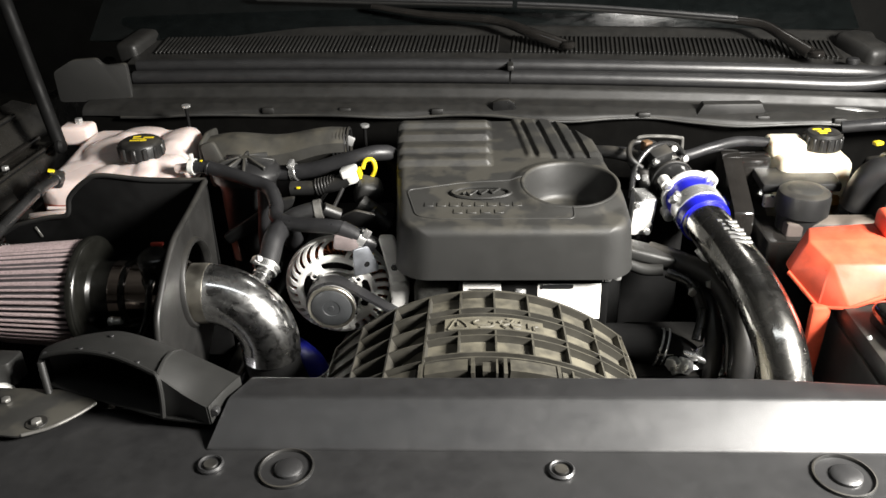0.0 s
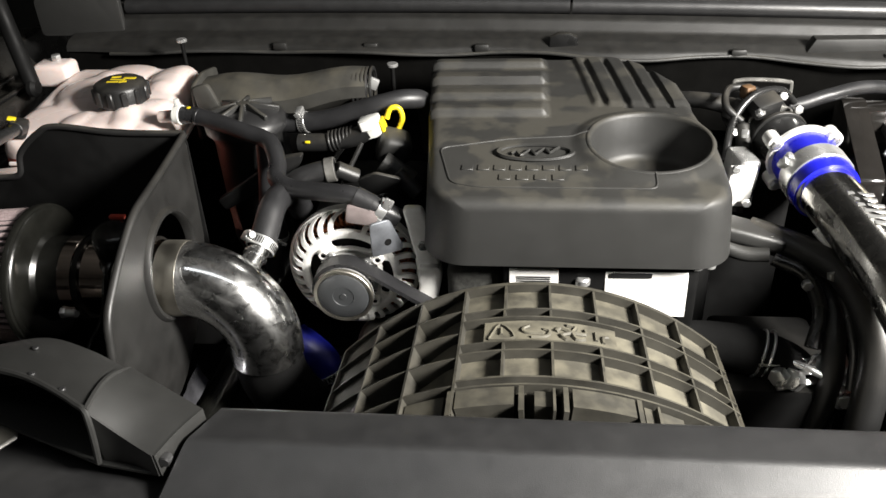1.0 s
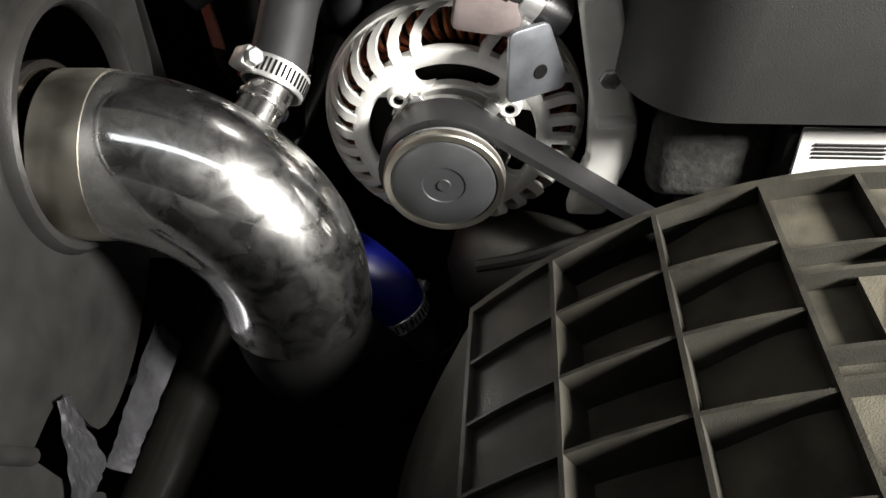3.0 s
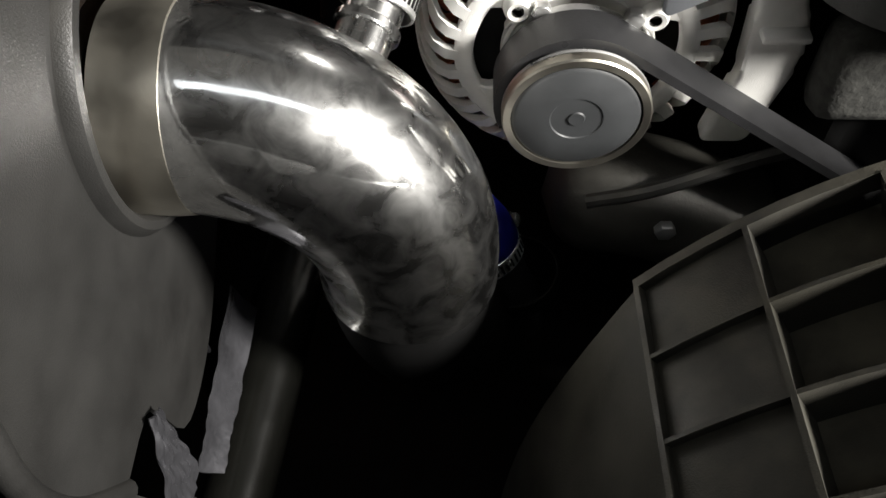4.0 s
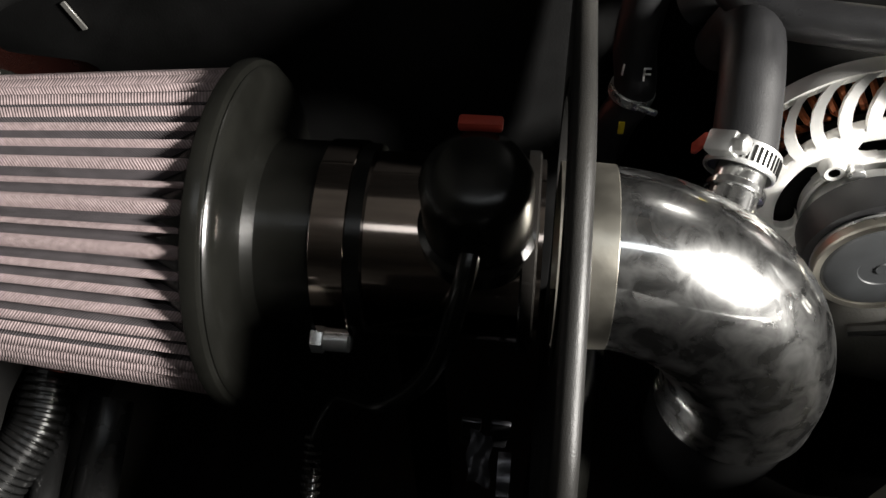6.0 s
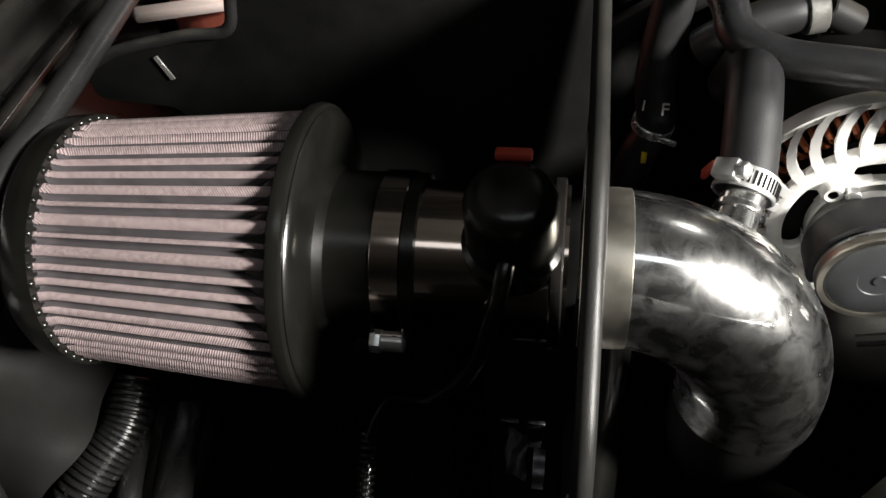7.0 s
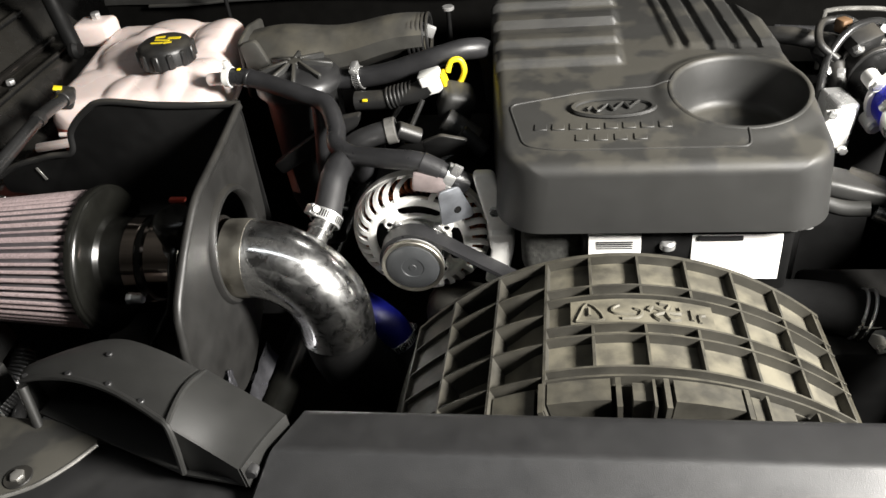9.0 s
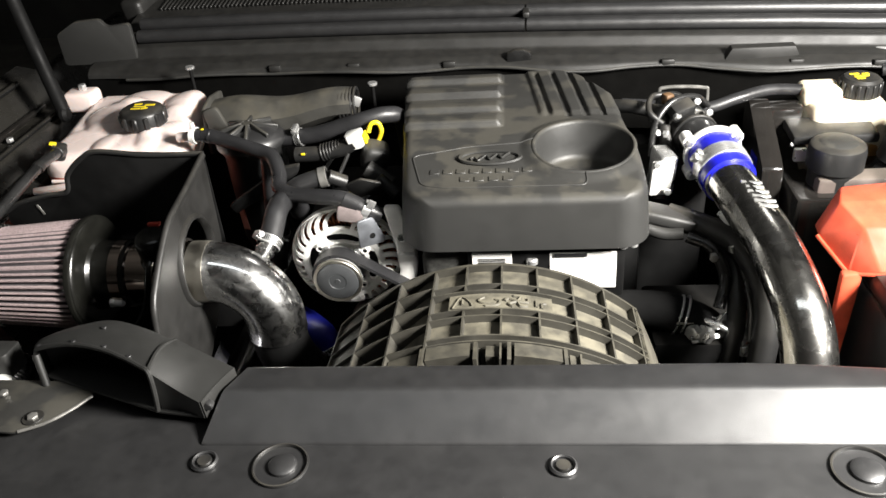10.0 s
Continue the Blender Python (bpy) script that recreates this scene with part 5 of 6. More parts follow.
# oil separator
def separator():
    c = Vector((-0.309, 1.152, 0.006))
    ob = thing("oil_separator", "dusty black round oil separator with a star-ribbed lid", "engine part", at=(c.x, c.y, 0.98))
    part("bowl", lathe([(0, 0.97), (0.034, 0.97), (0.040, 0.99), (0.043, 1.13), (0.047, 1.138), (0.047, 1.146)], pose(c.x, c.y, c.z), 40), PLASTIC, ob)
    lid = part("lid", lathe([(0.047, 1.142), (0.052, 1.144), (0.0525, 1.152), (0.047, 1.160), (0.030, 1.166), (0.010, 1.168), (0, 1.168)], pose(c.x, c.y, c.z), 48), PANEL, ob)
    for k in range(8):
        m = pose(c.x, c.y, 1.1740, 0, 0, 45 * k + 10) @ pose(0.026, 0, 0, 0, 13, 0)
        part("rib", box((0.038, 0.005, 0.009), m, 0.0015, 1), COVER, lid)
    part("hub", disc((c.x, c.y, 1.176), 0.009, 0.010, "z", 0.002), COVER, lid)
    part("sticker", box((0.014, 0.002, 0.050), pose(-0.332, 1.112, 1.045, 0, -8, -35), 0.0005, 1), material("faded_sticker", (0.45, 0.25, 0.20), 0.6), ob, "faded pink sticker")
    part("bracket_arm", slab(round_line([(-0.05, -0.035), (0.055, 0.03), (0.06, 0.045), (0.03, 0.04), (-0.06, -0.02)], 0.005, 3, True), 0.012, FRONT @ pose(-0.285, 1.09, -1.108), 0.002), PLASTIC, ob)


separator()
dk = thing("air_duct", "dusty grey plastic air duct against the bulkhead", "duct", at=(-0.27, 1.27, 1.0))
def duct_skin(u, v):
    """A flat-topped tapering duct, six-sided in section."""
    c = Vector((-0.400 + 0.235 * u, 1.262 - 0.015 * u, 1.135 + 0.032 * u))
    h, d = 0.034 - 0.013 * u, 0.046 - 0.018 * u
    a = 2 * math.pi * v
    k = 1.0 / max(abs(math.cos(a)), abs(math.sin(a)) * 0.92, (abs(math.cos(a)) + abs(math.sin(a))) * 0.72)
    return c + Vector((0, -d * math.cos(a) * k, h * math.sin(a) * k + 0.004 * math.sin(9 * u)))


part("duct", sheet(duct_skin, 24, 36), material("dusty_duct", (0.035, 0.034, 0.030), 0.6, dust=0.8, dust_color=(0.085, 0.078, 0.06), dscale=25, bump=0.4, bscale=700), dk)
part("duct_flange", slab(round_line([(-0.050, -0.036), (0.05, -0.040), (0.05, 0.036), (0.0, 0.046), (-0.045, 0.040)], 0.008, 3, True), 0.006, SIDE @ pose(1.262, 1.137, -0.404), 0.002), MATS["dusty_duct"], dk)
part("mouth_ear", slab(round_line([(-0.02, -0.04), (0.02, -0.04), (0.012, 0.036), (-0.012, 0.036)], 0.008, 3, True), 0.01, FRONT @ pose(-0.375, 1.150, -1.21) @ pose(0, 0, 0, 0, 0, 14), 0.003), MATS["dusty_duct"], dk)
for k in range(5):
    a = Vector((-0.185 + 0.006 * k, 1.246, 1.164 + 0.0006 * k))
    part("bellow", ring(0.022, 0.027, 0.0035, along(a, a + Vector((0.01, 0, 0)))), PLASTIC, dk)
sp = part("metal_clip", box((0.022, 0.006, 0.016), pose(-0.160, 1.235, 1.176, 0, 25, 0), 0.002), STEEL, dk)
part("leg", box((0.05, 0.05, 0.30), pose(-0.33, 1.29, 0.97), 0.01), DARKSTEEL, dk)
for x, y, z in ((-0.140, 1.30, 1.175), (-0.470, 1.372, 1.19)):
    s = thing("stud", "bright zinc stud with a flange head", "bolt", group="bulkhead studs", at=(x, y, z - 0.02))
    part("shank", rod((x, y, z - 0.10), (x, y, z), 0.003), DARKSTEEL, s)
    part("head", disc((x, y, z + 0.002), 0.008, 0.005, "z", 0.001), STEEL, s)

# reservoir
def reservoir():
    ob = thing("coolant_reservoir", "milky plastic coolant reservoir half full of pink coolant", "reservoir", at=(-0.5, 1.2, 0.98))
    x0, x1, y0, y1, rc = -0.634, -0.400, 1.105, 1.350, 0.035
    lumps = ((-0.575, 1.15, 0.055, 0.006), (-0.50, 1.14, 0.050, 0.012), (-0.43, 1.15, 0.05, 0.012), (-0.55, 1.24, 0.05, 0.016), (-0.44, 1.28, 0.045, 0.018), (-0.53, 1.305, 0.04, 0.010), (-0.468, 1.20, 0.05, 0.010))

    def top(x, y):
        z = 1.150 + 0.012 * smooth(1.11, 1.30, y)
        for a, b, r, h in lumps:
            z += h * max(0.0, 1 - ((x - a) ** 2 + (y - b) ** 2) / (r * r * 1.2)) ** 0.6
        return z

    def shell(zlow, ztop, mat, name, label, x1=x1):
        bm = bmesh.new()
        n = 44
        rows = []
        for j in range(n + 1):
            y = y0 + (y1 - y0) * j / n
            k = 0
            for e in (y - y0, y1 - y):
                if e < rc:
                    k = rc - math.sqrt(max(0, rc * rc - (rc - e) ** 2))
            row = []
            xr = x1 - 0.13 * (y - y0)
            for i in range(n + 1):
                x = x0 + k + (xr - x0 - 2 * k) * i / n
                e = min(x - x0 - k, xr - k - x, y - y0, y1 - y)
                roll = 0.022
                drop = roll - math.sqrt(max(0, roll ** 2 - (roll - min(e, roll)) ** 2))
                row.append(bm.verts.new((x, y, (top(x, y) if ztop is None else ztop) - (drop if ztop is None else 0))))
            rows.append(row)
        for j in range(n):
            for i in range(n):
                bm.faces.new((rows[j][i], rows[j][i + 1], rows[j + 1][i + 1], rows[j + 1][i]))
        rim = [e for e in bm.edges if len(e.link_faces) == 1]
        r = bmesh.ops.extrude_edge_only(bm, edges=rim)
        for v in (g for g in r["geom"] if isinstance(g, bmesh.types.BMVert)):
            v.co.z = zlow
        return part(name, bm, mat, ob, label, angle=70)
    shell(1.122, None, RESERVOIR, "tank", "milky translucent tank")
    shell(0.985, 1.122, COOLANT, "coolant_level", "pink coolant showing through the lower tank", -0.50)
    part("seam", tube([(x0 + 0.02, y0 - 0.002, 1.118), (-0.5, y0 - 0.003, 1.118), (x1 - 0.02, y0 - 0.002, 1.118), (x1 - 0.003, y0 + 0.03, 1.12), (x1 - 0.028, y1 - 0.03, 1.12)], 0.003, 6, 8), RESERVOIR, ob)
    cap = part("filler_cap", lathe([(0, 0.030), (0.027, 0.030), (0.032, 0.027), (0.034, 0.022), (0.034, 0.004), (0.030, 0.0), (0.026, -0.014)], pose(-0.485, 1.188, 1.168), 40), PLASTIC, ob, "black screw cap with yellow print")
    for k in range(12):
        th = 30 * k
        part("grip", box((0.005, 0.008, 0.020), pose(-0.485, 1.188, 1.182, 0, 0, th) @ pose(0.034, 0, 0), 0.0015, 1), PLASTIC, cap)
    for x, y, sx, sy, r in ((-0.476, 1.210, 0.012, 0.004, 10), (-0.456, 1.206, 0.016, 0.005, 0), (-0.470, 1.200, 0.020, 0.003, -8), (-0.474, 1.192, 0.015, 0.003, 0), (-0.460, 1.193, 0.010, 0.004, 15)):
        part("yellow_print", box((sx, sy, 0.0008), pose(x - 0.017, y - 0.010, 1.1983, 0, 0, r), 0), YELLOW, cap)
    lobe = part("clear_lobe", box((0.055, 0.04, 0.035), pose(-0.652, 1.325, 1.160), 0.008, 3), RESERVOIR, ob)
    part("lobe_bolt", hexagon(0.007, 0.010, pose(-0.65, 1.33, 1.176)), STEEL, lobe)
    part("outlet", rod((-0.410, 1.128, 1.172), (-0.372, 1.120, 1.178), 0.0075), RESERVOIR, ob)
    cl = part("outlet_clip", ring(0.0108, 0.0125, 0.009, along((-0.386, 1.122, 1.178), (-0.357, 1.118, 1.177))), WHITEPL, ob)
    part("clip_ear", box((0.006, 0.006, 0.010), pose(-0.381, 1.120, 1.194), 0.001), WHITEPL, cl)
    part("yellow_dot", box((0.004, 0.004, 0.0015), pose(-0.366, 1.118, 1.1885), 0.0003), YELLOW, ob)
    nip = part("side_plug", box((0.022, 0.022, 0.024), pose(-0.598, 1.12, 1.160, 0, 20, 20), 0.004), PLASTIC, ob)
    part("yellow_tab", box((0.010, 0.010, 0.003), pose(-0.602, 1.118, 1.174, 0, 20, 20), 0.001), YELLOW, nip)
    part("foot", box((0.075, 0.014, 0.008), pose(-0.592, 1.082, 1.118, 0, 6, 28), 0.003), RESERVOIR, ob)


reservoir()
# boost pipe
rp = thing("boost_pipe", "black chromed boost pipe running down past the battery", "pipe", at=(0.4, 0.9, 0.62))
BP = [(0.3745, 1.037, 1.1245), (0.388, 0.940, 1.119), (0.399, 0.871, 1.108), (0.408, 0.809, 1.085), (0.413, 0.768, 1.045), (0.411, 0.742, 0.99), (0.408, 0.730, 0.92), (0.408, 0.730, 0.63)]
part("pipe", tube(BP, 0.0305, 10, 40), material("black_chrome", (0.60, 0.59, 0.56), 0.17, 1.0, var=0.2, bump=0.04, rvar=0.07), rp)
two_lobe(MATS["black_chrome"], 0.11, 0.30, 0.14, 0.34, 60)
d0, d1 = Vector(BP[0]), Vector(BP[1])
for k in range(6):
    p = d0.lerp(d1, 0.66 + 0.11 * k) + Vector((0.004, 0.004, 0.0302))
    part("relief_bar", box((0.026 - 0.004 * (k % 2), 0.0055, 0.0016), Matrix.Translation(p) @ pose(0, 0, 0, 3, 2, -7), 0.0005, 1), STEEL, rp, "raised silver lettering bar")
part("pipe_bead", ring(0.0305, 0.0325, 0.006, along(BP[0], BP[1])), CHROME, rp)

cp = thing("blue_coupler", "bright blue silicone coupler with two steel clamps", "hose", at=(0.36, 1.08, 1.1))
A, B = Vector((0.367, 1.100, 1.132)), Vector((0.376, 1.032, 1.1235))
part("sleeve", tube([A, A.lerp(B, 0.5), B], 0.0355, 8, 40, wall=0.12), BLUE, cp)
for p in (A.lerp(B, 0.40), ):
    c = part("t_bolt_clamp", ring(0.0357, 0.0378, 0.024, along(p, B)), STEEL, cp, "bright steel band clamp")
    part("bolt", rod(p + Vector((-0.038, -0.004, 0.008)), p + Vector((-0.030, -0.010, 0.026)), 0.0045), STEEL, c)
    part("nut", hexagon(0.007, 0.008, Matrix.Translation(p + Vector((-0.036, -0.008, 0.014))) @ pose(0, 0, 0, 30, 40, 0)), STEEL, c)

tb = thing("throttle_body", "cast alloy throttle body with sensor plug on top", "engine part", at=(0.34, 1.15, 1.05))
part("barrel", tube([A, Vector((0.343, 1.16, 1.140)), Vector((0.335, 1.19, 1.145)), Vector((0.328, 1.23, 1.14))], 0.031, 6, 36), GLOSSRUBBER, tb)
for k, p in enumerate(((0.350, 1.140, 1.139), (0.343, 1.158, 1.141), (0.337, 1.180, 1.144))):
    part("barrel_rib", ring(0.030, 0.0335, 0.006, along(p, (p[0] - 0.003, p[1] + 0.02, p[2] + 0.002)), 32), PLASTIC if k != 1 else DULLALLOY, tb)
for x, y, z, rx, ry in ((0.318, 1.135, 1.172, 30, 40), (0.352, 1.168, 1.180, 60, 10), (0.302, 1.128, 1.150, 20, 80), (0.366, 1.150, 1.172, 75, 30), (0.296, 1.150, 1.140, 45, 20)):
    part("screw", hexagon(0.0055, 0.008, pose(x, y, z, rx, ry, 0)), STEEL, tb)
part("cable", tube([(0.285, 1.12, 1.12), (0.290, 1.13, 1.165), (0.315, 1.15, 1.190), (0.350, 1.17, 1.188), (0.375, 1.19, 1.165)], 0.0045, 8, 10), GLOSSRUBBER, tb)
part("flange", ring(0.034, 0.0405, 0.007, along(A, A + (A - B)), 36), ALLOY, tb)
for dx, dz in ((-0.038, 0.022), (0.026, 0.028), (-0.030, -0.028)):
    q = A + Vector((dx, -0.002, dz))
    part("flange_boss", rod(q + Vector((0, 0.014, 0)), q + Vector((0.002, -0.008, -0.001)), 0.009), ALLOY, tb)
    part("flange_bolt", hexagon(0.006, 0.006, along(q + Vector((0.001, -0.006, 0)), q + Vector((0.004, -0.02, -0.004)))), STEEL, tb)
part("plug", box((0.034, 0.026, 0.022), pose(0.328, 1.150, 1.178, 20, -10, 25), 0.004), PLASTIC, tb)
part("plug", box((0.022, 0.022, 0.026), pose(0.300, 1.165, 1.165, 0, 20, 40), 0.004), PLASTIC, tb)
part("brown_plug", box((0.014, 0.014, 0.016), pose(0.312, 1.170, 1.186, 0, 0, 30), 0.003), material("brown_plastic", (0.14, 0.08, 0.04), 0.5), tb)
part("wire_loop", tube([(0.30, 1.13, 1.165), (0.282, 1.14, 1.180), (0.290, 1.17, 1.190), (0.318, 1.18, 1.188)], 0.0045, 8, 10), PLASTIC, tb)
eg = part("egr_valve", box((0.026, 0.045, 0.060), pose(0.299, 1.10, 1.108, 0, 4, 12), 0.006, 3), STEEL, tb, "dull alloy valve block")
part("valve_lip", box((0.032, 0.008, 0.052), pose(0.294, 1.075, 1.108, 0, 4, 12), 0.003), ALLOY, eg)
part("valve_bolt", hexagon(0.005, 0.006, along_front(0.285, 1.068, 1.134)), STEEL, eg)
part("valve_bolt", hexagon(0.005, 0.006, along_front(0.302, 1.066, 1.092)), STEEL, eg)
part("pedestal", box((0.10, 0.12, 0.42), pose(0.32, 1.17, 0.88), 0.012), DARKSTEEL, tb)

lv = thing("lifting_lever", "dusty beige cast lever beside the engine cover", "engine part", at=(0.28, 1.0, 1.05))
part("arm", box((0.090, 0.036, 0.018), pose(0.288, 1.006, 1.088, 0, 12, -8), 0.006, 3), COVER, lv)
part("fork", tube([(0.255, 1.0, 1.078), (0.285, 0.99, 1.070), (0.312, 0.985, 1.072)], 0.009, 6, 12), COVER, lv)

bw = thing("wire_bail", "bright bent wire bail behind the engine", "wire", at=(0.345, 1.24, 1.12))
part("wire", tube([(0.315, 1.24, 1.10), (0.312, 1.24, 1.165), (0.318, 1.24, 1.174), (0.345, 1.24, 1.175), (0.378, 1.24, 1.172), (0.384, 1.24, 1.164), (0.384, 1.24, 1.10)], 0.0028, 5, 8), DULLALLOY, bw)
hose("vacuum_hose", "black corrugated hose across the bulkhead", [(0.255, 1.23, 1.155), (0.31, 1.225, 1.152), (0.37, 1.20, 1.155), (0.42, 1.21, 1.165), (0.47, 1.23, 1.168), (0.53, 1.25, 1.158)], 0.0085)
hose("black_harness", "taped black wiring harness over the engine side", [(0.24, 1.20, 1.165), (0.27, 1.18, 1.170), (0.30, 1.17, 1.160), (0.31, 1.14, 1.13), (0.30, 1.10, 1.06)], 0.010, PLASTIC)

# hoses and fittings between the shroud and the boost pipe
rh = hose("radiator_hose", "thick black radiator hose with a double wire clamp", [(0.215, 0.955, 1.0), (0.255, 0.945, 1.008), (0.30, 0.93, 1.010), (0.345, 0.925, 0.985), (0.37, 0.93, 0.92), (0.375, 0.94, 0.80)], 0.026, material("matte_rubber", (0.006, 0.006, 0.006), 0.85, spec=0.15, bump=0.5, bscale=500, rvar=0.1))
for k in range(2):
    c = Vector((0.303 + 0.008 * k, 0.930 - 0.001 * k, 1.009))
    part("wire_clamp", lathe([(0.0262 + 0.0018 * math.cos(a), 0.0018 * math.sin(a)) for a in [2 * math.pi * i / 8 for i in range(9)]], along(c, c + Vector((0.04, -0.008, -0.01))), 32), STEEL, rh)
part("clamp_ear", box((0.022, 0.004, 0.003), pose(0.308, 0.905, 1.014), 0.001), SLEEVE, rh)
part("clamp_ear", box((0.003, 0.004, 0.012), pose(0.300, 0.904, 1.018), 0.001), STEEL, rh)
rh.location += Vector((0.0, 0.0, -0.03))
fx = thing("pipe_fitting", "dirty bright pipe fittings low beside the shroud", "engine part", at=(0.32, 0.92, 0.85))
for i, (x, y, z, s) in enumerate(((0.372, 0.94, 1.078, 0.011), (0.352, 0.95, 1.06, 0.007), (0.330, 0.955, 1.045, 0.006), (0.388, 0.93, 1.04, 0.008), (0.305, 0.90, 0.965, 0.010), (0.322, 0.90, 0.958, 0.012), (0.375, 0.90, 0.955, 0.010), (0.368, 0.89, 0.935, 0.012))):
    part("nut", hexagon(s, s * 1.2, Matrix.Translation((x, y, z)) @ pose(0, 0, 0, 50 + 20 * i, 25 * i, 0)), STEEL, fx)
part("plate", slab(round_line([(-0.02, -0.012), (0.026, -0.008), (0.03, 0.010), (0.0, 0.004), (-0.018, 0.018)], 0.003, 3, True), 0.006, pose(0.318, 0.905, 0.955, 35, 0, 10), 0.001), STEEL, fx)
part("black_pipe", tube([(0.28, 1.02, 1.07), (0.33, 0.99, 1.065), (0.365, 0.95, 1.06), (0.385, 0.89, 1.02), (0.38, 0.86, 0.93), (0.372, 0.86, 0.80)], 0.017, 8, 20), PLASTIC, fx)
part("black_pipe", tube([(0.30, 1.05, 1.05), (0.335, 1.02, 1.04), (0.36, 0.97, 1.03), (0.355, 0.90, 0.97), (0.345, 0.89, 0.88)], 0.012, 8, 16), PLASTIC, fx)
part("wire", tube([(0.345, 0.955, 1.03), (0.362, 0.93, 1.0), (0.366, 0.91, 0.97), (0.368, 0.89, 0.93)], 0.003, 8, 8), SLEEVE, fx)
part("wire", tube([(0.34, 0.99, 1.09), (0.358, 0.965, 1.075), (0.372, 0.95, 1.06)], 0.004, 8, 8), STEEL, fx)
part("base", box((0.12, 0.14, 0.30), pose(0.31, 0.96, 0.80), 0.01), DARKSTEEL, fx)
# bright bits added to put glints among the fittings; their shapes are made up
for pts, w, m in (([(0.33, 0.985, 1.075), (0.352, 0.955, 1.06), (0.366, 0.93, 1.035), (0.372, 0.90, 1.0), (0.372, 0.885, 0.96)], 0.006, GLOSSRUBBER), ([(0.29, 0.93, 0.985), (0.31, 0.915, 0.975), (0.335, 0.90, 0.972), (0.36, 0.895, 0.958)], 0.004, STEEL), ([(0.355, 0.935, 1.005), (0.366, 0.915, 0.985), (0.370, 0.900, 0.968)], 0.0045, STEEL), ([(0.30, 0.98, 1.06), (0.33, 0.965, 1.05), (0.345, 0.94, 1.02), (0.335, 0.915, 0.99)], 0.008, GLOSSRUBBER)):
    part("pipe_run", tube(pts, w, 8, 12), m, fx)
part("glint_sheet", sheet(lambda u, v: Vector((0.305 + 0.045 * u, 0.918 - 0.020 * v + 0.003 * math.sin(9 * u), 0.978 - 0.012 * v + 0.004 * math.sin(7 * u + 4 * v))), 18, 8, thick=0.0008), STEEL, fx, "crumpled bright sheet added for glints")
part("flange_plate", slab(round_line([(-0.014, -0.010), (0.014, -0.008), (0.012, 0.010), (-0.010, 0.014)], 0.003, 3, True), 0.004, pose(0.372, 0.897, 0.955, 40, 15, 20), 0.001), STEEL, fx)
fx.location += Vector((0.016, 0.0, 0.010))

# battery side
bt = thing("battery", "black car battery under a red terminal cover", "battery", at=(0.62, 0.85, 0.62))
part("case", box((0.25, 0.21, 0.42), pose(0.635, 0.845, 0.845), 0.010), PLASTIC, bt)
part("lid", box((0.25, 0.215, 0.03), pose(0.635, 0.845, 1.070), 0.008), PLASTIC, bt)
part("fuse_window", box((0.100, 0.085, 0.035), pose(0.580, 0.800, 1.096, 0, 0, 4), 0.010, 3), BLACKCHROME, bt)
part("copper_link", box((0.05, 0.02, 0.018), pose(0.575, 0.798, 1.094), 0.003), material("amber_plastic", (0.20, 0.06, 0.02), 0.2), bt)
part("clamp_wire", tube([(0.515, 0.80, 1.085), (0.52, 0.77, 1.06), (0.54, 0.735, 1.04), (0.60, 0.732, 1.035)], 0.003, 8, 8), STEEL, bt)
rc_ = thing("terminal_cover", "orange-red folded plastic battery terminal cover", "battery cover", at=(0.53, 0.92, 1.08))
bm = bmesh.new()
for p in ((0.487, 0.946, 1.137), (0.502, 0.901, 1.127), (0.60, 0.893, 1.130), (0.67, 0.94, 1.142), (0.67, 1.0, 1.142), (0.50, 0.985, 1.137), (0.464, 0.935, 1.098), (0.488, 0.884, 1.074), (0.518, 0.866, 1.084), (0.67, 0.870, 1.104), (0.67, 1.0, 1.084), (0.474, 0.975, 1.086)):
    bm.verts.new(p)
bmesh.ops.convex_hull(bm, input=bm.verts)
bmesh.ops.dissolve_limit(bm, angle_limit=0.10, verts=bm.verts, edges=bm.edges)
bmesh.ops.bevel(bm, geom=bm.edges[:], offset=0.0025, segments=2, profile=0.5, affect="EDGES")
part("hood", bm, RED, rc_)
part("front_lip", tube([(0.464, 0.935, 1.096), (0.488, 0.883, 1.073), (0.518, 0.865, 1.083), (0.560, 0.866, 1.100), (0.66, 0.868, 1.103)], 0.0028, 1, 8), RED, rc_)
part("strap", slab(round_line([(-0.012, 0.006), (0.012, 0.006), (0.006, -0.17), (-0.010, -0.17)], 0.004, 3, True), 0.012, FRONT @ pose(0.490, 1.072, -0.886), 0.003), RED, rc_)
part("rear_box", box((0.09, 0.05, 0.03), pose(0.63, 0.965, 1.150, 0, 0, -6), 0.008, 3), RED, rc_)

bx = thing("relay_box", "black plastic relay box with a dull brown lid", "fuse box", at=(0.53, 1.13, 0.62))
part("base", box((0.16, 0.20, 0.46), pose(0.555, 1.15, 0.85), 0.006), BLACKCHROME, bx)
part("tall_side", slab(round_line([(1.10, 0.90), (1.225, 0.90), (1.235, 1.155), (1.215, 1.158), (1.105, 1.10)], 0.006, 3, True), 0.030, SIDE @ pose(0, 0, 0.440), 0.002), BLACKCHROME, bx)
part("tall_back", box((0.075, 0.03, 0.12), pose(0.480, 1.215, 1.093), 0.006), BLACKCHROME, bx)
part("lid", box((0.140, 0.035, 0.070), pose(0.576, 1.085, 1.066), 0.006), material("brown_grey_plastic", (0.085, 0.068, 0.06), 0.5, dust=0.3), bx, "dull brown plastic front")
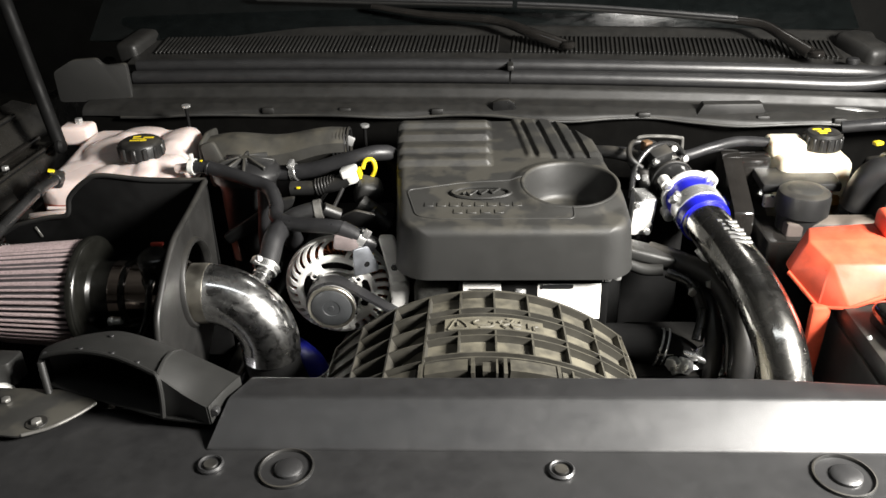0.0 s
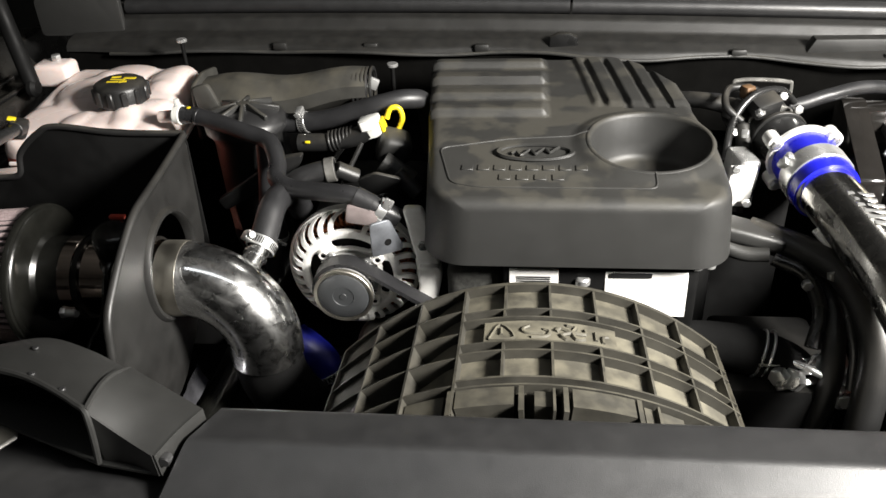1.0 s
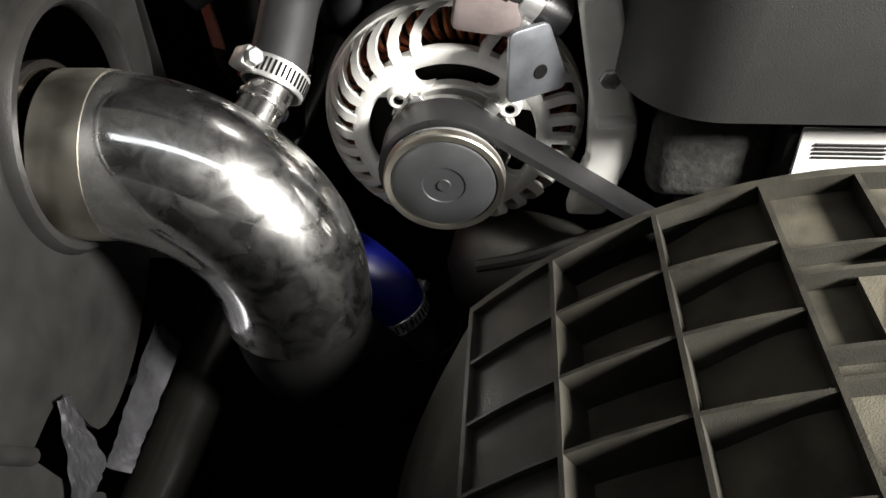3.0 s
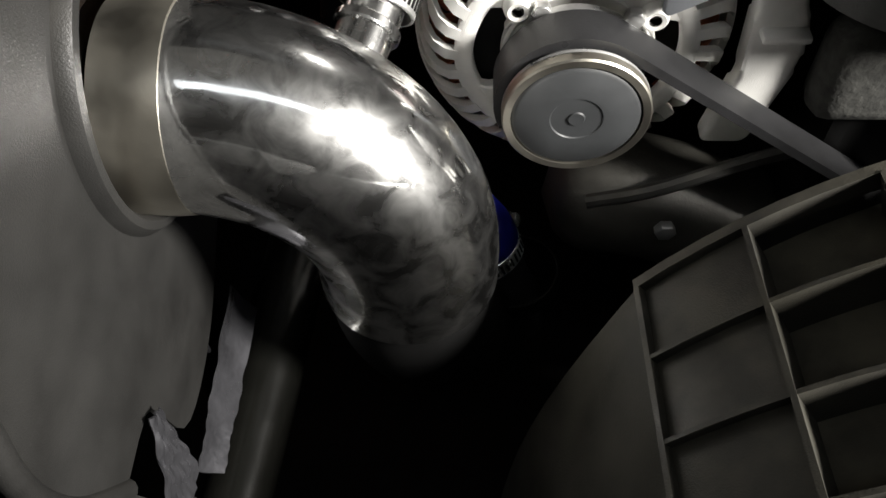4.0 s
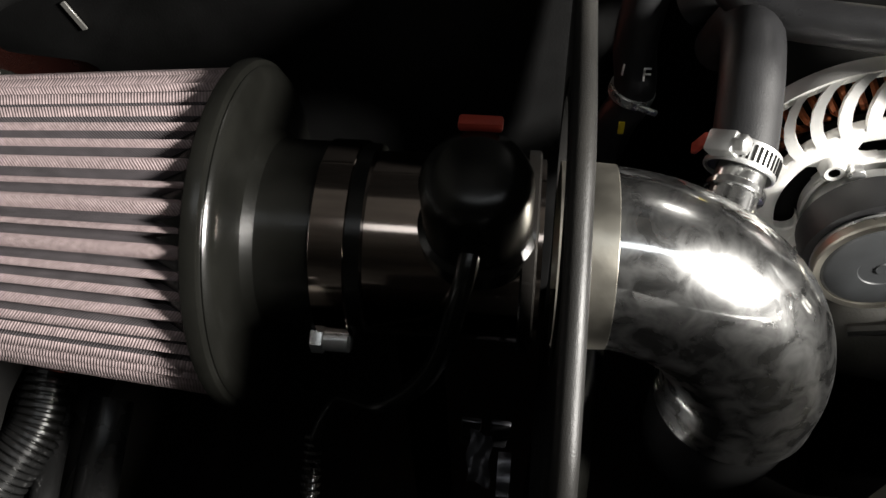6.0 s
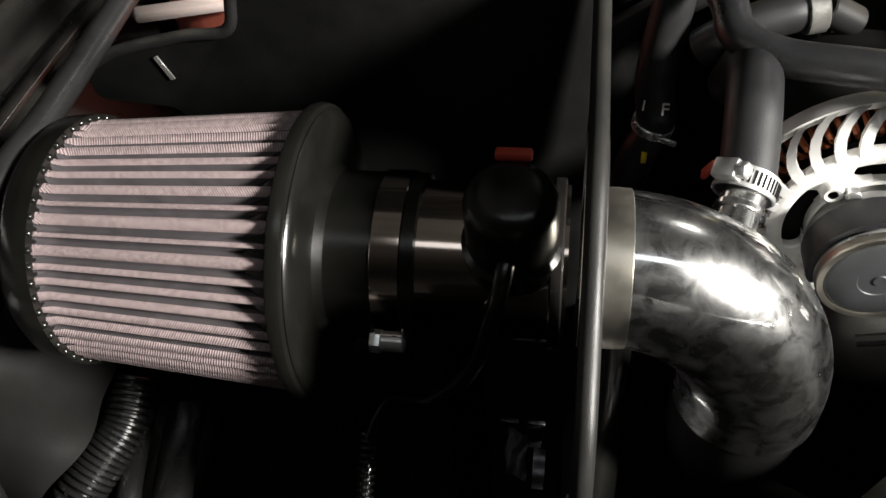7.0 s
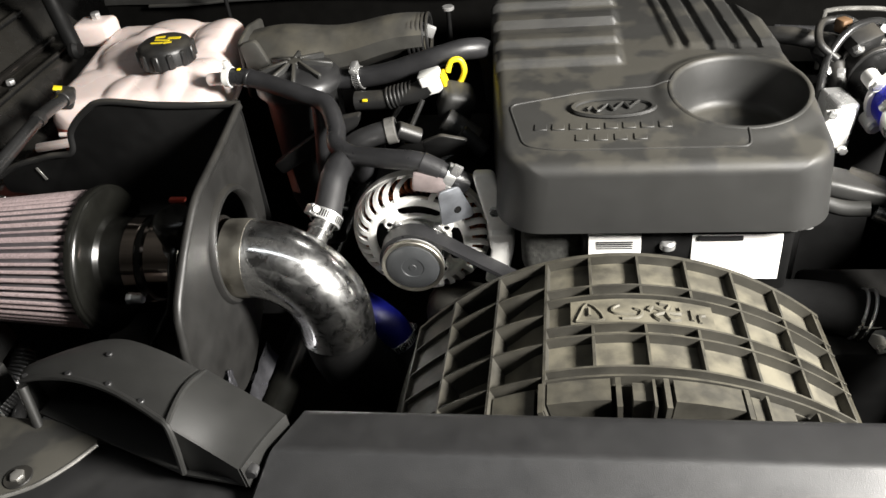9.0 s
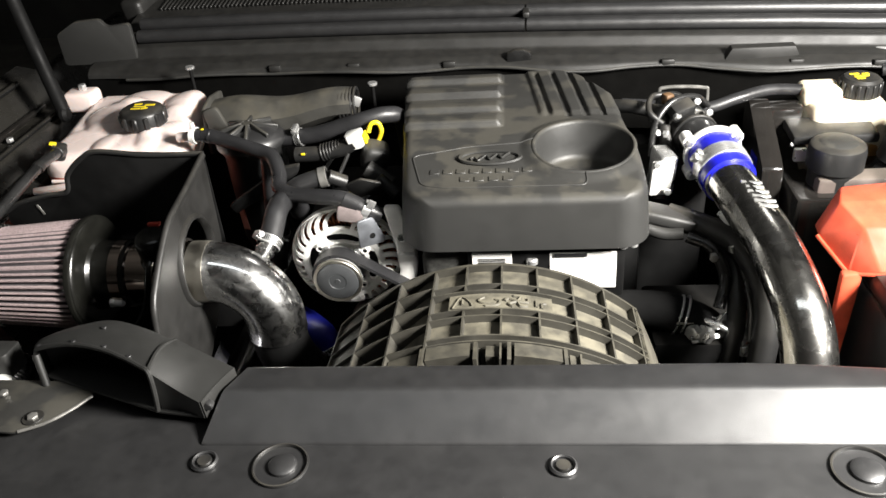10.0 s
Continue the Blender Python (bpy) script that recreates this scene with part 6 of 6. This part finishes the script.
# blue reflection in the glossy side, painted as a thin patch
part("blue_reflection", box((0.0015, 0.030, 0.026), pose(0.4392, 1.150, 1.090), 0.0004), BLUE, bx)
part("white_mark", box((0.0015, 0.016, 0.026), pose(0.4392, 1.115, 1.035), 0.0004), PAPER, bx)
kn = part("round_cap", lathe([(0, 0.040), (0.030, 0.040), (0.036, 0.036), (0.038, 0.028), (0.038, 0.004), (0.033, 0.0), (0.033, -0.03)], pose(0.535, 1.100, 1.103), 40), PLASTIC, bx, "black round screw cap")
part("cap_disc", lathe([(0, 0.0415), (0.022, 0.0415), (0.026, 0.039)], pose(0.535, 1.100, 1.1035), 32), COVER, kn)
part("shelf", box((0.12, 0.06, 0.015), pose(0.550, 1.175, 1.125, 4, 0, 0), 0.004), PLASTIC, bx)
part("clip", box((0.018, 0.01, 0.02), pose(0.495, 1.125, 1.112), 0.003), STEEL, bx)

br_ = thing("brake_fluid_reservoir", "cream plastic brake fluid reservoir with a dark cap", "reservoir", at=(0.61, 1.27, 1.0))
part("tank", box((0.115, 0.085, 0.075), pose(0.608, 1.265, 1.115), 0.018, 4), material("cream_plastic", (0.80, 0.72, 0.55), 0.35, sub=0.3, var=0.06, bump=0.03), br_)
part("shoulder", box((0.06, 0.05, 0.03), pose(0.575, 1.285, 1.152), 0.010, 3), MATS["cream_plastic"], br_)
part("amber_base", box((0.05, 0.05, 0.06), pose(0.628, 1.24, 1.065), 0.012, 3), material("amber_fluid", (0.35, 0.18, 0.04), 0.3, sub=0.2), br_)
cpb = part("cap", lathe([(0, 0.030), (0.024, 0.030), (0.028, 0.026), (0.029, 0.004), (0.024, 0.0), (0.024, -0.012)], pose(0.628, 1.275, 1.150), 36), PLASTIC, br_, "dark ribbed cap with worn yellow print")
for k in range(16):
    part("grip", box((0.0035, 0.005, 0.020), pose(0.628, 1.275, 1.165, 0, 0, 22.5 * k) @ pose(0.029, 0, 0), 0.001, 1), PLASTIC, cpb)
for x, y, sx in ((0.620, 1.285, 0.014), (0.636, 1.284, 0.010), (0.628, 1.276, 0.022), (0.624, 1.267, 0.012)):
    part("yellow_print", box((sx, 0.004, 0.0008), pose(x, y, 1.1803, 0, 0, 7), 0), YELLOW, cpb)
part("pedestal", box((0.08, 0.07, 0.40), pose(0.61, 1.28, 0.85), 0.01), DARKSTEEL, br_)
br_.location += Vector((-0.024, -0.040, 0.002))
hose("clutch_hose", "corrugated black hose towards the wing", [(0.66, 1.30, 1.165), (0.70, 1.29, 1.172), (0.76, 1.28, 1.180), (0.83, 1.27, 1.185)], 0.010)
ab = thing("connector_block", "black electrical connector block with a grey hose elbow", "connector", at=(0.66, 1.12, 0.62))
part("block", box((0.10, 0.12, 0.10), pose(0.69, 1.11, 1.105, 0, 8, 0), 0.014, 3), PLASTIC, ab)
part("elbow", tube([(0.625, 1.13, 1.10), (0.635, 1.12, 1.15), (0.665, 1.11, 1.170), (0.72, 1.10, 1.165)], 0.022, 8, 20), PANEL, ab)
for k in range(6):
    a = Vector((0.650 + 0.010 * k, 1.115 - 0.002 * k, 1.166))
    part("bellow", ring(0.0215, 0.025, 0.004, along(a, a + Vector((0.01, 0, 0.001)))), PANEL, ab)
part("yellow_tag", box((0.014, 0.010, 0.006), pose(0.655, 1.16, 1.190, 0, 0, 20), 0.002), YELLOW, ab)
part("nut", hexagon(0.009, 0.012, pose(0.665, 1.035, 1.120)), STEEL, ab)
part("wire", tube([(0.60, 1.01, 1.12), (0.625, 1.03, 1.15), (0.65, 1.035, 1.155), (0.68, 1.02, 1.13)], 0.004, 8, 8), PLASTIC, ab)
part("post", box((0.07, 0.08, 0.45), pose(0.70, 1.13, 0.84), 0.01), DARKSTEEL, ab)
hose("bulkhead_harness", "thin bright clip and pipe at the bulkhead corner", [(0.66, 1.385, 1.165), (0.70, 1.37, 1.170), (0.74, 1.36, 1.166), (0.80, 1.35, 1.16)], 0.006, STEEL)

# wing corner
wl = thing("corrugated_hose", "shiny black corrugated hose low beside the filter", "hose", at=(-0.60, 0.83, 0.90))
HP = [(-0.600, 0.875, 0.965), (-0.602, 0.846, 0.952), (-0.612, 0.822, 0.944), (-0.625, 0.795, 0.93), (-0.645, 0.76, 0.89)]
part("core", tube(HP, 0.0125, 8, 20), SOFTRUBBER, wl)
pts = spline(HP, 7)
for k, p in enumerate(pts[:-1]):
    part("corrugation", ring(0.0120, 0.0158, 0.0034, along(p, pts[k + 1]), 24), GLOSSRUBBER, wl)
tp = thing("transfer_pipe", "glossy black pipe pair running down behind the headlamp", "pipe", at=(-0.59, 0.81, 0.85))
for x, y, z, w in ((-0.600, 0.842, 0.930, 0.008), (-0.574, 0.842, 0.920, 0.013)):
    part("pipe", tube([(x - 0.002, y + 0.035, z + 0.012), (x, y, z), (x + 0.008, y - 0.036, z - 0.004), (x + 0.012, y - 0.07, z - 0.03), (x + 0.012, y - 0.08, z - 0.12)], w, 8, 18), GLOSSRUBBER, tp)
gl = thing("foil_tag", "scrap of bright foil hanging low behind the heat shield", "tape", at=(-0.34, 0.845, 0.90))
part("strip", sheet(lambda u, v: Vector((-0.352 + 0.012 * u + 0.001 * math.sin(9 * v), 0.858 - 0.026 * v - 0.004 * u, 0.972 - 0.006 * v + 0.0015 * math.sin(7 * u + 5 * v))), 6, 14, thick=0.0006), FOIL, gl)
part("strip", sheet(lambda u, v: Vector((-0.336 + 0.007 * u, 0.850 - 0.022 * v, 0.964 - 0.008 * v + 0.001 * math.sin(8 * v))), 4, 12, thick=0.0006), FOIL, gl)
ln = thing("wing_liner", "dusty dented black splash liner inside the wing", "car part", at=(-0.62, 0.82, 0.8))


def liner(u, v):
    """A dented sheet that drops from the wing and turns under towards the filter."""
    y = 0.66 + 0.24 * u
    x = -0.685 + 0.075 * v + 0.006 * math.sin(11 * u + 5 * v) + 0.003 * math.sin(23 * u - 9 * v)
    z = 1.10 - 0.12 * v ** 1.4 + 0.004 * math.sin(14 * v + 6 * u)
    return Vector((x, y - 0.02 * v, z))


part("panel", sheet(liner, 48, 30, thick=0.002), DARKSTEEL, ln)
part("lower_wall", box((0.02, 0.26, 0.16), pose(-0.655, 0.78, 0.90), 0.004), DARKSTEEL, ln)
hb = thing("headlamp_bracket", "dark folded steel bracket at the headlamp corner", "bracket", at=(-0.60, 0.74, 0.98))
m = along((-0.623, 0.770, 1.082), (-0.560, 0.712, 1.052))
part("leg", box((0.006, 0.030, 0.115), m @ pose(0, 0, 0.045, 0, 0, 62), 0.0025), PLASTIC, hb)
part("folded_edge", tube([(-0.640, 0.762, 1.088), (-0.618, 0.745, 1.077), (-0.590, 0.718, 1.063), (-0.565, 0.69, 1.05)], 0.0024, 6, 8), DULLALLOY, hb)
part("bolt", disc((-0.628, 0.772, 1.088), 0.007, 0.006, "z", 0.002, 20), BODY, hb)
part("stay", box((0.03, 0.03, 0.16), pose(-0.60, 0.715, 0.98), 0.005), DARKSTEEL, hb)
hl = thing("headlamp", "edge of a pale plastic headlamp housing at the wing", "headlamp", at=(-0.47, 0.66, 1.0))
part("housing", box((0.075, 0.075, 0.10), pose(-0.492, 0.657, 1.062, 6, 0, -24), 0.012, 3), WHITEPL, hl, "pale grey plastic housing")
part("shroud_block", slab(round_line([(-0.50, 0.700), (-0.446, 0.698), (-0.450, 0.672), (-0.50, 0.655)], 0.004, 3, True), 0.030, pose(0, 0, 1.106), 0.003), SCOOPSKIN, hl, "dark grey moulded cover")
